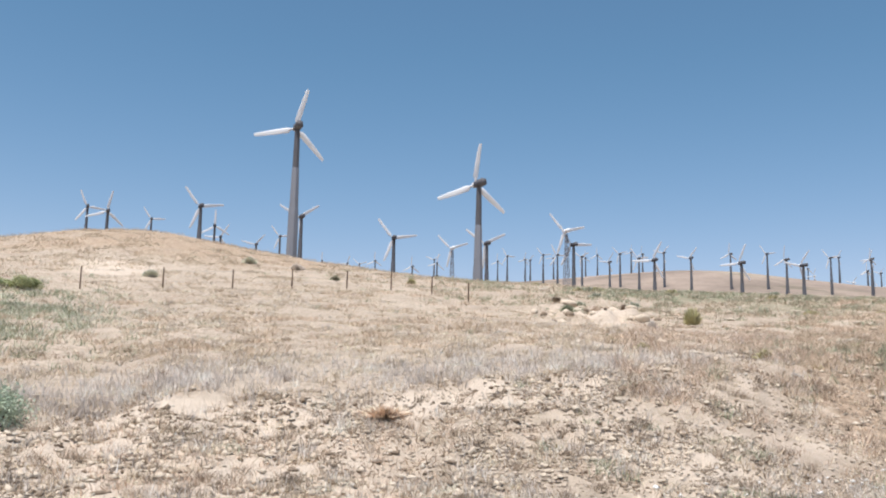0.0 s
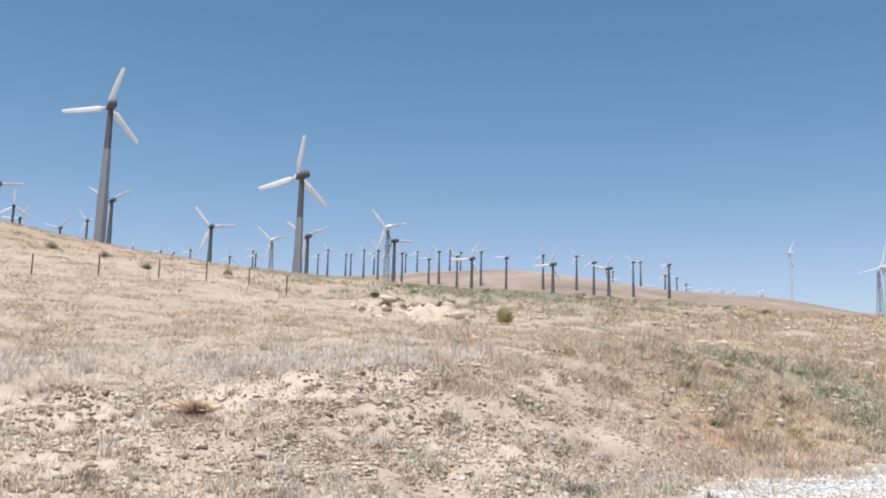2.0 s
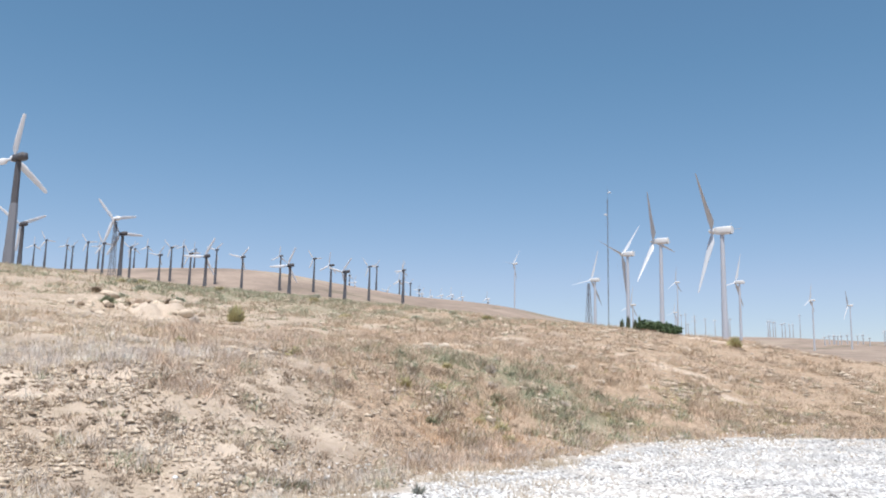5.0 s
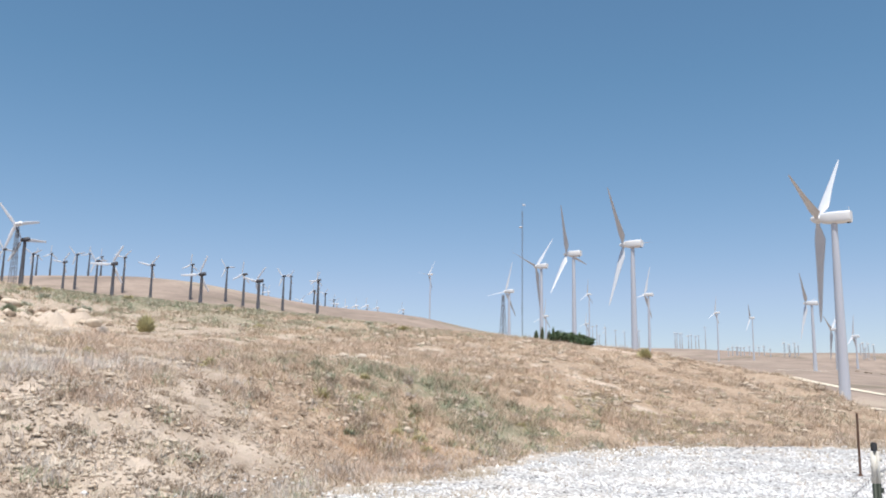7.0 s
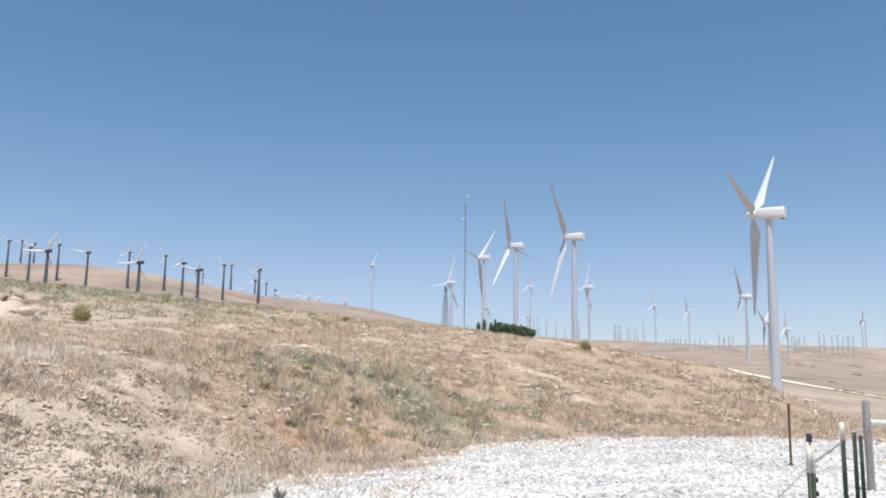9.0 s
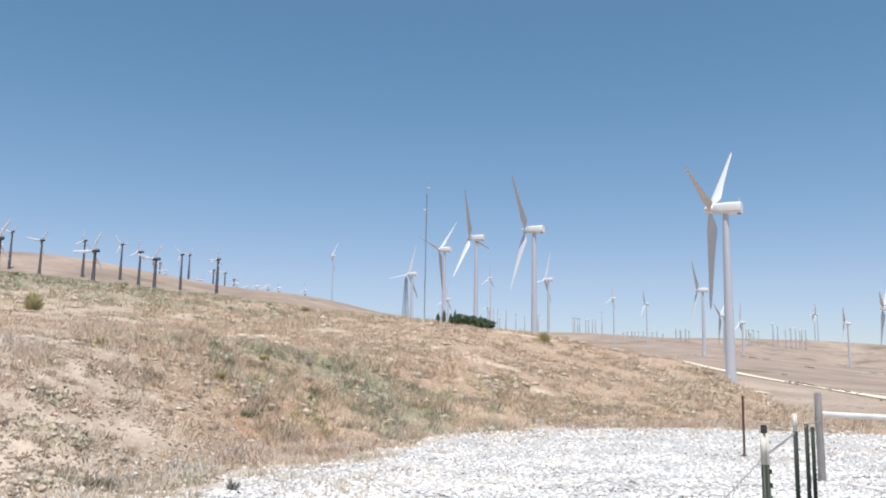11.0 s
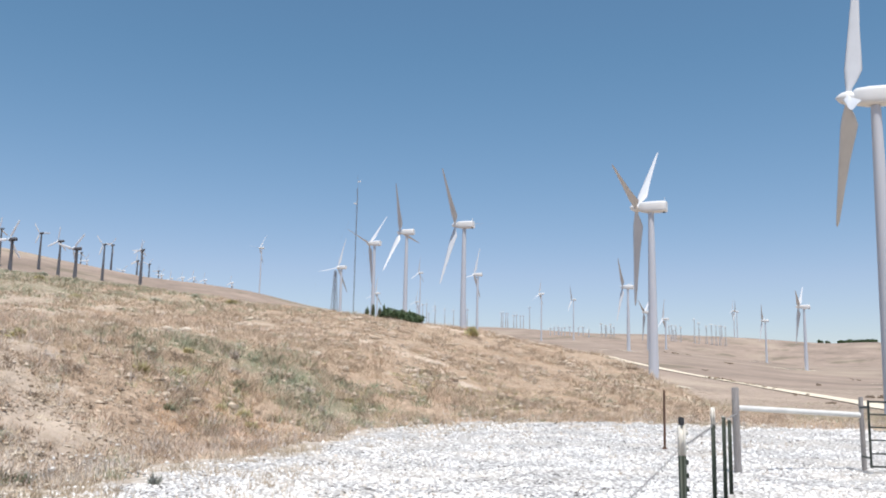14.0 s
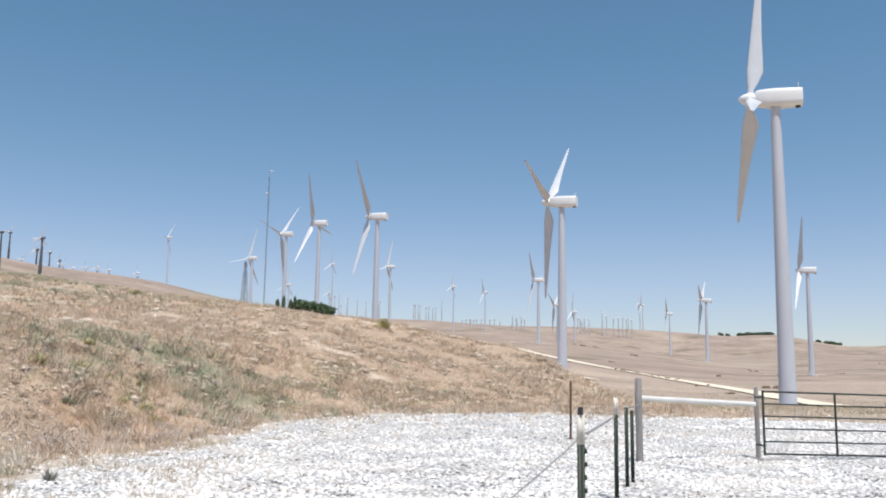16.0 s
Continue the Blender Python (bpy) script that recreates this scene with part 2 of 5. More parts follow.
def part(name, bm, material, parent=None, label="", flat=False):
    me = bpy.data.meshes.new(name)
    bmesh.ops.recalc_face_normals(bm, faces=bm.faces)
    bm.to_mesh(me)
    bm.free()
    me.materials.append(material)
    smooth(me, not flat)
    ob = new(name, me)
    ob.parent = parent
    return tagged(ob, label)


def tube(bm, points, radii, sides=10, caps=True):
    """A round bar or cone along points, with a radius at each."""
    pts = [Vector(p) for p in points]
    rings = []
    for i, p in enumerate(pts):
        way = (pts[min(i + 1, len(pts) - 1)] - pts[max(i - 1, 0)]).normalized()
        side = way.cross(Vector((0, 0, 1)) if abs(way.z) < 0.9 else Vector((0, 1, 0))).normalized()
        other = way.cross(side)
        r = radii[i] if isinstance(radii, (list, tuple)) else radii
        rings.append([bm.verts.new(p + r * (math.cos(a) * side + math.sin(a) * other)) for a in (2 * math.pi * k / sides for k in range(sides))])
    for a, b in zip(rings, rings[1:]):
        for k in range(sides):
            bm.faces.new((a[k], a[(k + 1) % sides], b[(k + 1) % sides], b[k]))
    if caps:
        for ring in (rings[0], rings[-1]):
            for e in bm.faces.new(ring).edges:
                e.smooth = False


def loft(bm, sections):
    """Skin between closed outlines of equal count, capped."""
    rings = [[bm.verts.new(p) for p in s] for s in sections]
    n = len(rings[0])
    for a, b in zip(rings, rings[1:]):
        for k in range(n):
            bm.faces.new((a[k], a[(k + 1) % n], b[(k + 1) % n], b[k]))
    for ring in (rings[0], rings[-1]):
        for e in bm.faces.new(ring).edges:
            e.smooth = False


def blade_mesh(stations, pitch):
    """A turbine blade along +z. Stations: height, chord, thickness, twist, sweep of the middle."""
    bm = bmesh.new()
    sections = []
    for z, chord, thick, twist, shift in stations:
        a0, ring = radians(pitch + twist), []
        for k in range(12):
            a = 2 * math.pi * k / 12
            u = math.cos(a) * chord / 2 + shift
            v = math.sin(a) * thick / 2 * (1 + 0.35 * math.cos(a))
            ring.append((u * math.cos(a0) - v * math.sin(a0), u * math.sin(a0) + v * math.cos(a0), z))
        sections.append(ring)
    loft(bm, sections)
    return bm


def sheet_mesh(name, verts, faces, material, parent=None):
    me = bpy.data.meshes.new(name)
    verts, faces = np.asarray(verts, np.float32), np.asarray(faces, np.int32)
    k = faces.shape[1]
    me.vertices.add(len(verts))
    me.vertices.foreach_set("co", verts.ravel())
    me.loops.add(faces.size)
    me.loops.foreach_set("vertex_index", faces.ravel())
    me.polygons.add(len(faces))
    me.polygons.foreach_set("loop_start", np.arange(0, faces.size, k, dtype=np.int32))
    me.update(calc_edges=True)
    me.materials.append(material)
    ob = new(name, me)
    ob.parent = parent
    return ob


def lattice(ix, iy):
    n = (ix.astype(np.int64) * 374761393 + iy.astype(np.int64) * 668265263) & 0xFFFFFFFF
    n = ((n ^ (n >> 13)) * 1274126177) & 0xFFFFFFFF
    return ((n ^ (n >> 16)) & 0xFFFF) / 65535.0


def fbm(x, y, size, octaves=3):
    """Smooth noise, about -1 to 1, of that size in metres."""
    total, gain = np.zeros_like(x), 1.0
    for o in range(octaves):
        u, v = x / size + 17.3 * o, y / size - 9.1 * o
        iu, iv = np.floor(u), np.floor(v)
        fu, fv = u - iu, v - iv
        fu, fv = fu * fu * (3 - 2 * fu), fv * fv * (3 - 2 * fv)
        top = lattice(iu, iv) * (1 - fu) + lattice(iu + 1, iv) * fu
        low = lattice(iu, iv + 1) * (1 - fu) + lattice(iu + 1, iv + 1) * fu
        total += gain * ((top * (1 - fv) + low * fv) * 2 - 1)
        gain, size = gain * 0.5, size * 0.5
    return total


# Landform: profiles along rays from the viewpoint. Each curve maps a bearing (degrees, clockwise from +y) to a value.
EYE_Z = 1.5


def curve(az, pairs):
    a = np.array(pairs, float).reshape(-1, 2)
    return np.interp(az, a[:, 0], a[:, 1])


def soft_curve(az, pairs, w=1.2):
    return (curve(az - w, pairs) + 2 * curve(az, pairs) + curve(az + w, pairs)) / 4


FOOT_R = (-60, 10, -25, 11.5, 0, 12, 16, 12, 20, 13, 24, 15, 30, 18, 36, 20.6, 42, 28, 48, 33, 56, 35, 62, 34, 80, 32, 100, 30, 130, 20)
FOOT_Z = (-60, 0.1, 20, 0.1, 24, 0.2, 30, 0.34, 36, 0.42, 42, 0.6, 48, 0.72, 56, 0.77, 62, 0.75, 80, 0.7, 130, 0.3)
LIP_R = (-60, 19, 10, 19, 16, 20, 24, 24, 30, 28, 36, 33, 42, 42, 48, 48, 54, 52, 62, 50, 130, 50)
LIP_EL = (-60, -1, -25, -1.5, -19, -1, -14.6, 0, -9, 0, -2, 0.73, 5, 1.33, 10, 1.84, 16, 2, 24, 2.2, 30, 2.5, 36, 2, 42, 1.8,
          48, 1.5, 54, 1, 58, 0.3, 62, -0.6, 70, -1, 130, -1)
MID_R = (-60, 50, 24, 50, 30, 52, 36, 58, 42, 62, 48, 66, 54, 66, 58, 62, 62, 60, 70, 80, 130, 80)
MID_EL = (-60, 5, -25, 5.4, -15, 5.5, -8, 5.8, 0, 5.5, 8, 5, 16, 4.6, 24, 4.2, 30, 4.2, 36, 4.4, 42, 4.2, 48, 3.3, 54, 2.4,
          58, 1.2, 62, -0.5, 70, -0.8, 130, -0.8)
CREST_R = (-60, 130, -25, 120, -8, 110, 0, 100, 8, 95, 24, 95, 30, 90, 36, 80, 42, 76, 48, 78, 54, 76, 58, 70, 62, 80, 70, 120, 130, 120)
CREST_EL = (-60, 6, -35, 7.5, -25.6, 8.6, -22.6, 9.2, -19.5, 9.65, -16, 9.7, -12.8, 9.15, -9.3, 8.7, -5.7, 8.2, -2, 7.7, 2.6, 7.2,
            8.7, 6.9, 19, 6.4, 27, 6, 31, 5.7, 36, 5.3, 40, 5, 44, 4.6, 47, 4.3, 50, 3.6, 53, 3.16, 55, 2.86, 57, 2.1, 60, 0.26,
            62, -0.4, 65, -0.6, 70, -0.6, 130, -0.8)
BACK_EL = (-60, 5, -25, 8, -16, 8.8, -9, 8.2, -2, 5.8, 2.4, 4.6, 8, 4.2, 16, 4, 30, 3.5, 40, 3.2, 46, 2.8, 50, 2.2, 55, 1.4, 58, 0.6,
           62, -0.2, 70, -0.5, 130, -1)
VALLEY_EL = (-60, 4, -25, 7.5, -9, 6.5, 2, 4.6, 16, 4.6, 24, 4.4, 30, 4.2, 36, 3.6, 40, 3.3, 46, 2.5, 50, 2.2, 55, 2, 60, 1.55, 66, 1, 70, 0.9, 130, 0.6)
FACE_EL = (-60, 4, -25, 7, -9, 6.4, 2, 5.8, 8, 6.3, 16, 6.7, 20, 6.6, 24, 6.3, 30, 5.6, 36, 4.7, 40, 4, 46, 3.3, 50, 3.1, 56, 2.9, 60, 2.55, 66, 1.8,
           70, 1.5, 74, 1.45, 130, 1)
HILL_EL = (-60, 4, -25, 7, -9, 6.6, -2, 6.8, 2, 7.2, 7, 7.5, 10.4, 7.8, 15.6, 8.1, 19, 7.95, 23.7, 7.25, 27, 6.75, 29.6, 6.65, 33, 6.35,
           36.8, 5.55, 38.8, 5.3, 42, 4.4, 46, 3.6, 50, 3.45, 56, 3.3, 60, 2.9, 66, 2.15, 70, 1.9, 130, 1.3)
PLAIN_EL = (-60, 3, 10, 6, 30, 5, 36, 4.4, 42, 4.2, 48, 3.8, 52, 3.7, 56, 3.55, 60, 3.05, 65, 2.42, 70, 2.35, 130, 1.9)
FAR_EL = (-60, 3, 30, 4, 36, 4.2, 42, 4.4, 47.8, 4.4, 51.4, 4.27, 55, 4.06, 58.5, 4.09, 62, 3.99, 65.4, 3.75, 68.7, 3.5, 70.9, 3.7,
          73, 3.2, 75, 2.8, 77, 2.95, 90, 3, 130, 3)


def height(az, r):
    """Ground height at bearings az and distances r (arrays of one shape), by monotone cubic profiles."""
    az, r = np.broadcast_arrays(np.asarray(az, float), np.asarray(r, float))
    shape, az, r = az.shape, az.ravel(), r.ravel()
    up = lambda dist, pairs: EYE_Z + dist * np.tan(np.radians(soft_curve(az, pairs)))
    one = np.ones_like(az)
    foot, lip, mid, crest = (soft_curve(az, p) for p in (FOOT_R, LIP_R, MID_R, CREST_R))
    far = up(1700 * one, FAR_EL)
    rs = np.stack([0 * one, foot * 0.55, foot, lip, mid, crest, 170 * one, 345 * one, 600 * one, 800 * one, 1270 * one, 1700 * one, 2600 * one, 5200 * one])
    zs = np.stack([0 * one, soft_curve(az, FOOT_Z) * 0.33, soft_curve(az, FOOT_Z), up(lip, LIP_EL), up(mid, MID_EL), up(crest, CREST_EL), up(170 * one, BACK_EL),
                   up(345 * one, VALLEY_EL), up(600 * one, FACE_EL), up(800 * one, HILL_EL),
                   up(1270 * one, PLAIN_EL), far, far * 0.8, far * 0.6])
    h, slope = np.diff(rs, axis=0), np.diff(zs, axis=0) / np.diff(rs, axis=0)
    m = np.zeros_like(zs)
    a, b = slope[:-1], slope[1:]
    w1, w2 = 2 * h[1:] + h[:-1], h[1:] + 2 * h[:-1]
    same = a * b > 0
    m[1:-1] = np.where(same, (w1 + w2) / np.where(same, w1 / np.where(a == 0, 1, a) + w2 / np.where(b == 0, 1, b), 1), 0)
    m[0], m[-1] = slope[0], slope[-1]
    k = np.clip((r[None] >= rs).sum(0) - 1, 0, len(rs) - 2)
    i = np.arange(len(r))
    d = h[k, i]
    s = (r - rs[k, i]) / d
    z = ((1 + 2 * s) * (1 - s) ** 2 * zs[k, i] + s * (1 - s) ** 2 * d * m[k, i] + s * s * (3 - 2 * s) * zs[k + 1, i]
         + s * s * (s - 1) * d * m[k + 1, i])
    return z.reshape(shape)


def bearing(x, y):
    return np.degrees(np.arctan2(x, y)), np.hypot(x, y)


def bump_at(v, centre, width):
    return np.exp(-(((v - centre) / width) ** 2))


def pad_amount(az, r):
    """1 on the gravel pad, 0 off it, with a ragged edge in metres."""
    x, y = r * np.sin(np.radians(az)), r * np.cos(np.radians(az))
    edge = soft_curve(az, FOOT_R) - 0.6 - 0.6 * bump_at(az, 29, 8) + 1.5 * fbm(x, y, 2.6, 4)
    return np.clip((edge - r) / 0.6, 0, 1) * np.clip((az - 17 + 2 * fbm(x, y, 1.5, 3)) / 3, 0, 1) * np.clip((152 - az + 9 * fbm(x, y, 1.2, 3)) / 5, 0, 1)


def soiled_edge(az, r):
    """How much dirt lies in the gravel: most along its edge under the slope."""
    gap = np.maximum(soft_curve(az, FOOT_R) - r, 0)
    return 0.95 * np.exp(-((gap / 3.2) ** 2)) * np.clip((48 - az) / 10, 0.25, 1)


def relief(az, r):
    """Hummocks, rills and clods on top of the landform."""
    x, y = r * np.sin(np.radians(az)), r * np.cos(np.radians(az))
    off_pad = 1 - 0.85 * np.clip(pad_amount(az, r) + (r < 9), 0, 1)
    near = np.clip(1.4 - r / 60, 0, 1)
    bank = bump_at(r, 16.5, 4) * (az < 20)
    z = near * (0.06 * fbm(x, y, 0.9, 3) + 0.07 * np.clip((az - 14) / 8, 0, 1) * np.clip((r - 18) / 8, 0, 1) * fbm(x, y, 1.9, 2) + 0.03 * fbm(x, y, 0.33, 2) * (r < 45) * (az > 16) + bank * (0.10 * fbm(x, y, 1.6, 3) + 0.11 * np.abs(fbm(x, y, 0.5, 2))))
    z += np.clip(r / 60, 0, 1) * np.clip(1.6 - r / 130, 0, 1) * 0.09 * fbm(x, y, 6.0, 2)
    z -= 0.2 * bump_at(r, soft_curve(az, LIP_R) - 1.0 + 0.6 * fbm(x, y, 1.3, 2), 0.7) * np.clip((18 - az) / 6, 0, 1)
    gully = np.exp(-(((az - 10.5) / 3.5) ** 2) - ((r - 57) / 9) ** 2)
    z += gully * (1.3 * np.abs(fbm(x, y, 2.2, 3)) - 0.8)
    z += np.clip((r - 250) / 400, 0, 1) * (0.7 * fbm(x, y, 120.0, 2) + 0.12 * fbm(x, y, 30.0, 2))
    return z * off_pad


def land(x, y):
    az, r = bearing(np.asarray(x, float), np.asarray(y, float))
    return height(az, r) + relief(az, r)


def at(x, y, lift=0.0):
    return float(land(x, y)) + lift


# ---- ground: one sheet from the viewpoint to the horizon ----
def build_ground():
    azs = np.unique(np.concatenate([np.arange(-180, -40, 4.0), np.arange(-40, 95, 0.25), np.arange(95, 180, 4.0)]))
    rs = np.concatenate([[0.02, 0.6, 1.5, 3, 4.5], np.linspace(6, 10, 20), np.arange(10.1, 40, 0.12), np.arange(40.2, 75, 0.3), np.geomspace(75.5, 5200, 290)])
    az, r = np.meshgrid(azs, rs)
    ramp_az = np.where(az > 130, 130 + 0 * az, np.where(az < -60, -60 + 0 * az, az))
    z = height(ramp_az, r) + relief(az, r)
    behind = np.clip((np.abs(az - 15) - 115) / 40, 0, 1)
    z = z * (1 - behind) + (r * 0.01) * behind
    z -= (r < 7) * 0.02
    x, y = r * np.sin(np.radians(az)), r * np.cos(np.radians(az))
    verts = np.stack([x, y, z], -1).reshape(-1, 3)
    n, m = az.shape
    i, j = np.meshgrid(np.arange(n - 1), np.arange(m), indexing="ij")
    j2 = (j + 1) % m
    quads = np.stack([i * m + j, i * m + j2, (i + 1) * m + j2, (i + 1) * m + j], -1).reshape(-1, 4)
    ground = sheet_mesh("ground", verts, quads, M_GROUND)
    smooth(ground.data)
    foot, lip, crest = soft_curve(az, FOOT_R), soft_curve(az, LIP_R), soft_curve(az, CREST_R)
    bank = np.clip((lip - r) / 2.0, 0, 1) * np.clip((24 - az) / 8, 0, 1) * np.clip((az + 75) / 25, 0, 1) * np.clip((r - 1) / 7, 0, 1)
    bare = 0.8 * bank * np.clip((6 - az) / 14, 0.3, 1) + 1.0 * bump_at(r, lip - 1.0, 0.9) * np.clip((13 - az) / 4, 0, 1)
    for ca, cr, wa, wr, k in ((10.5, 57, 3.6, 8, 0.6), (-19.5, 69, 3.2, 6, 1.0), (28, 36, 4, 2.5, 0.6), (40, 52, 12, 18, 0.22), (8, 26, 9, 8, 0.3), (46, 73, 2.0, 2.5, 0.8), (-10, 40, 14, 12, 0.25), (30, 45, 16, 20, 0.16), (52, 45, 12, 16, 0.1)):
        bare += k * bump_at(az, ca, wa) * bump_at(r, cr, wr)
    bare += 0.34 * bump_at(az, 20, 10) * bump_at(r, 15.5, 4.2)
    green = 0.5 * bump_at(az, 32, 7) * bump_at(r, 29, 4.5) + 0.6 * bump_at(az, 19, 14) * bump_at(r, 78, 15) + 0.3 * bump_at(az, -25, 5) * bump_at(r, 45, 10) + 0.3 * bump_at(az, 42, 10) * bump_at(r, 32, 5)
    green = green + 0.6 * bump_at(az, 74, 5) * bump_at(r, 36, 6) + 0.4 * np.clip((az - 56) / 6, 0, 1) * bump_at(r, 170, 80)
    rust = 0.55 * bump_at(az, 26, 4) * bump_at(r, 25, 4) + 0.5 * bump_at(az, 32.5, 4) * bump_at(r, 21, 2.2) + 0.6 * bump_at(az, -14, 16) * np.clip((r - 70) / 16, 0, 1) * (r < 135) + 0.15 * bump_at(az, 34, 7) * bump_at(r, 20, 3.5) + np.clip(0.5 + (az - 36) / 80, 0.5, 0.6) * np.clip((az - 20) / 10, 0, 1) * np.clip((75 - az) / 6, 0, 1) * (r > foot) * (r < 110) + 0.3 * bump_at(az, -17, 5) * bump_at(r, 15.5, 2)
    far = np.clip((r - np.maximum(crest * 1.15, 290 * np.clip((az - 55) / 4, 0, 1))) / 90, 0, 1) * 0.9
    far = np.maximum(far, 0.56 * np.clip((az - 55) / 3, 0, 1) * np.clip((r - 85) / 30, 0, 1))
    mottle = fbm(x, y, 4.5, 4)
    near = (r < 115) * (r > foot)
    rust = rust + near * (0.12 + 0.16 * mottle)
    green = green + near * (0.06 - 0.16 * mottle)
    bare = bare + near * (0.16 * fbm(x, y, 2.4, 3) + 0.2 * np.clip((az - 12) / 8, 0, 1) * fbm(x, y, 1.1, 3))
    for key, field in (("bare", bare), ("green", green), ("rust", rust), ("far", far)):
        layer = ground.data.attributes.new(key, "FLOAT", "POINT")
        layer.data.foreach_set("value", np.ascontiguousarray(field, np.float32).ravel())
    tagged(ground, "dry grassy hillside of straw, clay and bare earth", "ground", kind="structure")
    # gravel pad, laid just above the ground
    azs, rs = np.arange(12, 171, 0.5), np.concatenate([np.geomspace(0.25, 4.8, 16), np.linspace(5, 40, 130)])
    az, r = np.meshgrid(azs, rs)
    keep = pad_amount(az, r) > 0.35
    x, y = r * np.sin(np.radians(az)), r * np.cos(np.radians(az))
    z = height(az, r) + relief(az, r) + 0.02 + 0.012 * fbm(x, y, 0.35, 2)
    n, m = az.shape
    i, j = np.meshgrid(np.arange(n - 1), np.arange(m - 1), indexing="ij")
    quads = np.stack([i * m + j, i * m + j + 1, (i + 1) * m + j + 1, (i + 1) * m + j], -1).reshape(-1, 4)
    quads = quads[keep.ravel()[quads].all(1)]
    used, inverse = np.unique(quads, return_inverse=True)
    pad = sheet_mesh("gravel_pad", np.stack([x, y, z], -1).reshape(-1, 3)[used], inverse.reshape(-1, 4), M_GRAVEL)
    soil = pad.data.attributes.new("edge", "FLOAT", "POINT")
    soil.data.foreach_set("value", np.ascontiguousarray(soiled_edge(az, r).ravel()[used], np.float32))
    smooth(pad.data)
    tagged(pad, "pad of crushed white gravel beside the hillside", "gravel", kind="structure")


build_ground()


def track(name, points, width, lift, label):
    """A pale dirt track draped over the land along points."""
    pts = np.array(points, float)
    t = np.linspace(0, len(pts) - 1, 140)
    x, y = np.interp(t, np.arange(len(pts)), pts[:, 0]), np.interp(t, np.arange(len(pts)), pts[:, 1])
    for _ in range(6):
        x[1:-1], y[1:-1] = (x[:-2] + 2 * x[1:-1] + x[2:]) / 4, (y[:-2] + 2 * y[1:-1] + y[2:]) / 4
    dx, dy = np.gradient(x), np.gradient(y)
    norm = np.hypot(dx, dy)
    across = np.linspace(-0.5, 0.5, 6)
    wide = width * (1 + 0.15 * fbm(x, y, 12.0, 2))[:, None] * across
    px, py = x[:, None] - (dy / norm)[:, None] * wide, y[:, None] + (dx / norm)[:, None] * wide
    verts = np.stack([px, py, land(px, py) + lift], -1).reshape(-1, 3)
    n, m = px.shape
    i, j = np.meshgrid(np.arange(n - 1), np.arange(m - 1), indexing="ij")
    ob = sheet_mesh(name, verts, np.stack([i * m + j, i * m + j + 1, (i + 1) * m + j + 1, (i + 1) * m + j], -1).reshape(-1, 4)[:, ::-1], M_TRACK)
    tagged(ob, label, "track", kind="structure")


ROAD = [(488, 351), (415, 275), (367, 223), (337, 190), (314, 163), (295, 142), (277, 122), (257, 104), (237, 87), (188, 57), (129, 32), (190, -40)]
track("dirt_road", ROAD, 6.5, 0.25, "pale dirt service road across the plain")
# x, y, hub height above the viewpoint's ground, rotor turn (then size and yaw)
OLD_NEAREST = [(-24.4, 156.2, 48.7, 14), (7.6, 153.9, 38.6, 5)]
OLD_NEAR = [
    (-143.6, 373.6, 78.2, 95), (-113.5, 313.7, 64.4, 10), (-149.1, 477.5, 93.6, 85), (-71.7, 276.8, 59.2, 80), (-98.3, 408.6, 77.8, 0), (-100.3, 428.6, 76.1, 30),
    (-90.8, 466.5, 79.3, 40), (-82.9, 493.3, 88.5, 80), (-41.4, 282.9, 57.9, 55), (-11.2, 272.7, 49.9, 80), 
    (16.9, 272.4, 48.8, 62), (77.1, 540.2, 89.3, 90), (44.9, 282.4, 50.8, 85), (124.2, 531.3, 87.0, 80), (78.9, 314.8, 51.7, 25), (140.4, 480.1, 79.7, 35),
    (109.6, 315.0, 51.4, 20), (185.5, 464.5, 77.5, 0), (135.9, 325.9, 52.8, 35)]
OLD_FAR = [
    (-90.8, 759.8, 115.5, 0), (-73.0, 796.9, 119.5, 20), (-63.2, 812.8, 121.1, 70), (-45.3, 743.9, 114.1, 0), (4.2, 785.2, 122.6, 50), (5.9, 690.2, 105.3, 10), (-12.6, 640.1, 94.9, 0),
    (65.8, 862.7, 134.3, 0), (63.2, 727.5, 117.9, 90), (91.2, 855.4, 135.4, 10), (97.2, 864.8, 136.5, 40), (90.1, 709.5, 116.6, 80), (117.9, 852.1, 137.2, 20), (153.1, 876.9, 141.9, 0),
    (112.4, 660.7, 108.1, 60), (159.9, 850.3, 140.7, 0)]
OLD_FAR_EAST = [
    (117.1, 583.6, 92.7, 30), (139.5, 655.5, 110.0, 70), (187.1, 829.4, 140.6, 10), (201.8, 846.5, 142.1, 0), (166.4, 633.7, 108.0, 40), (203.1, 601.9, 102.9, 0), (228.7, 603.3, 103.8, 80),
    (375.8, 883.6, 137.4, 0), (263.1, 583.6, 98.8, 75), (343.1, 745.0, 126.3, 30), (293.5, 591.3, 99.6, 20), (422.0, 856.9, 131.4, 0), (300.4, 604.4, 102.4, 0), (415.4, 843.1, 130.6, 0),
    (434.6, 855.9, 130.6, 40), (475.1, 913.8, 133.1, 20)]
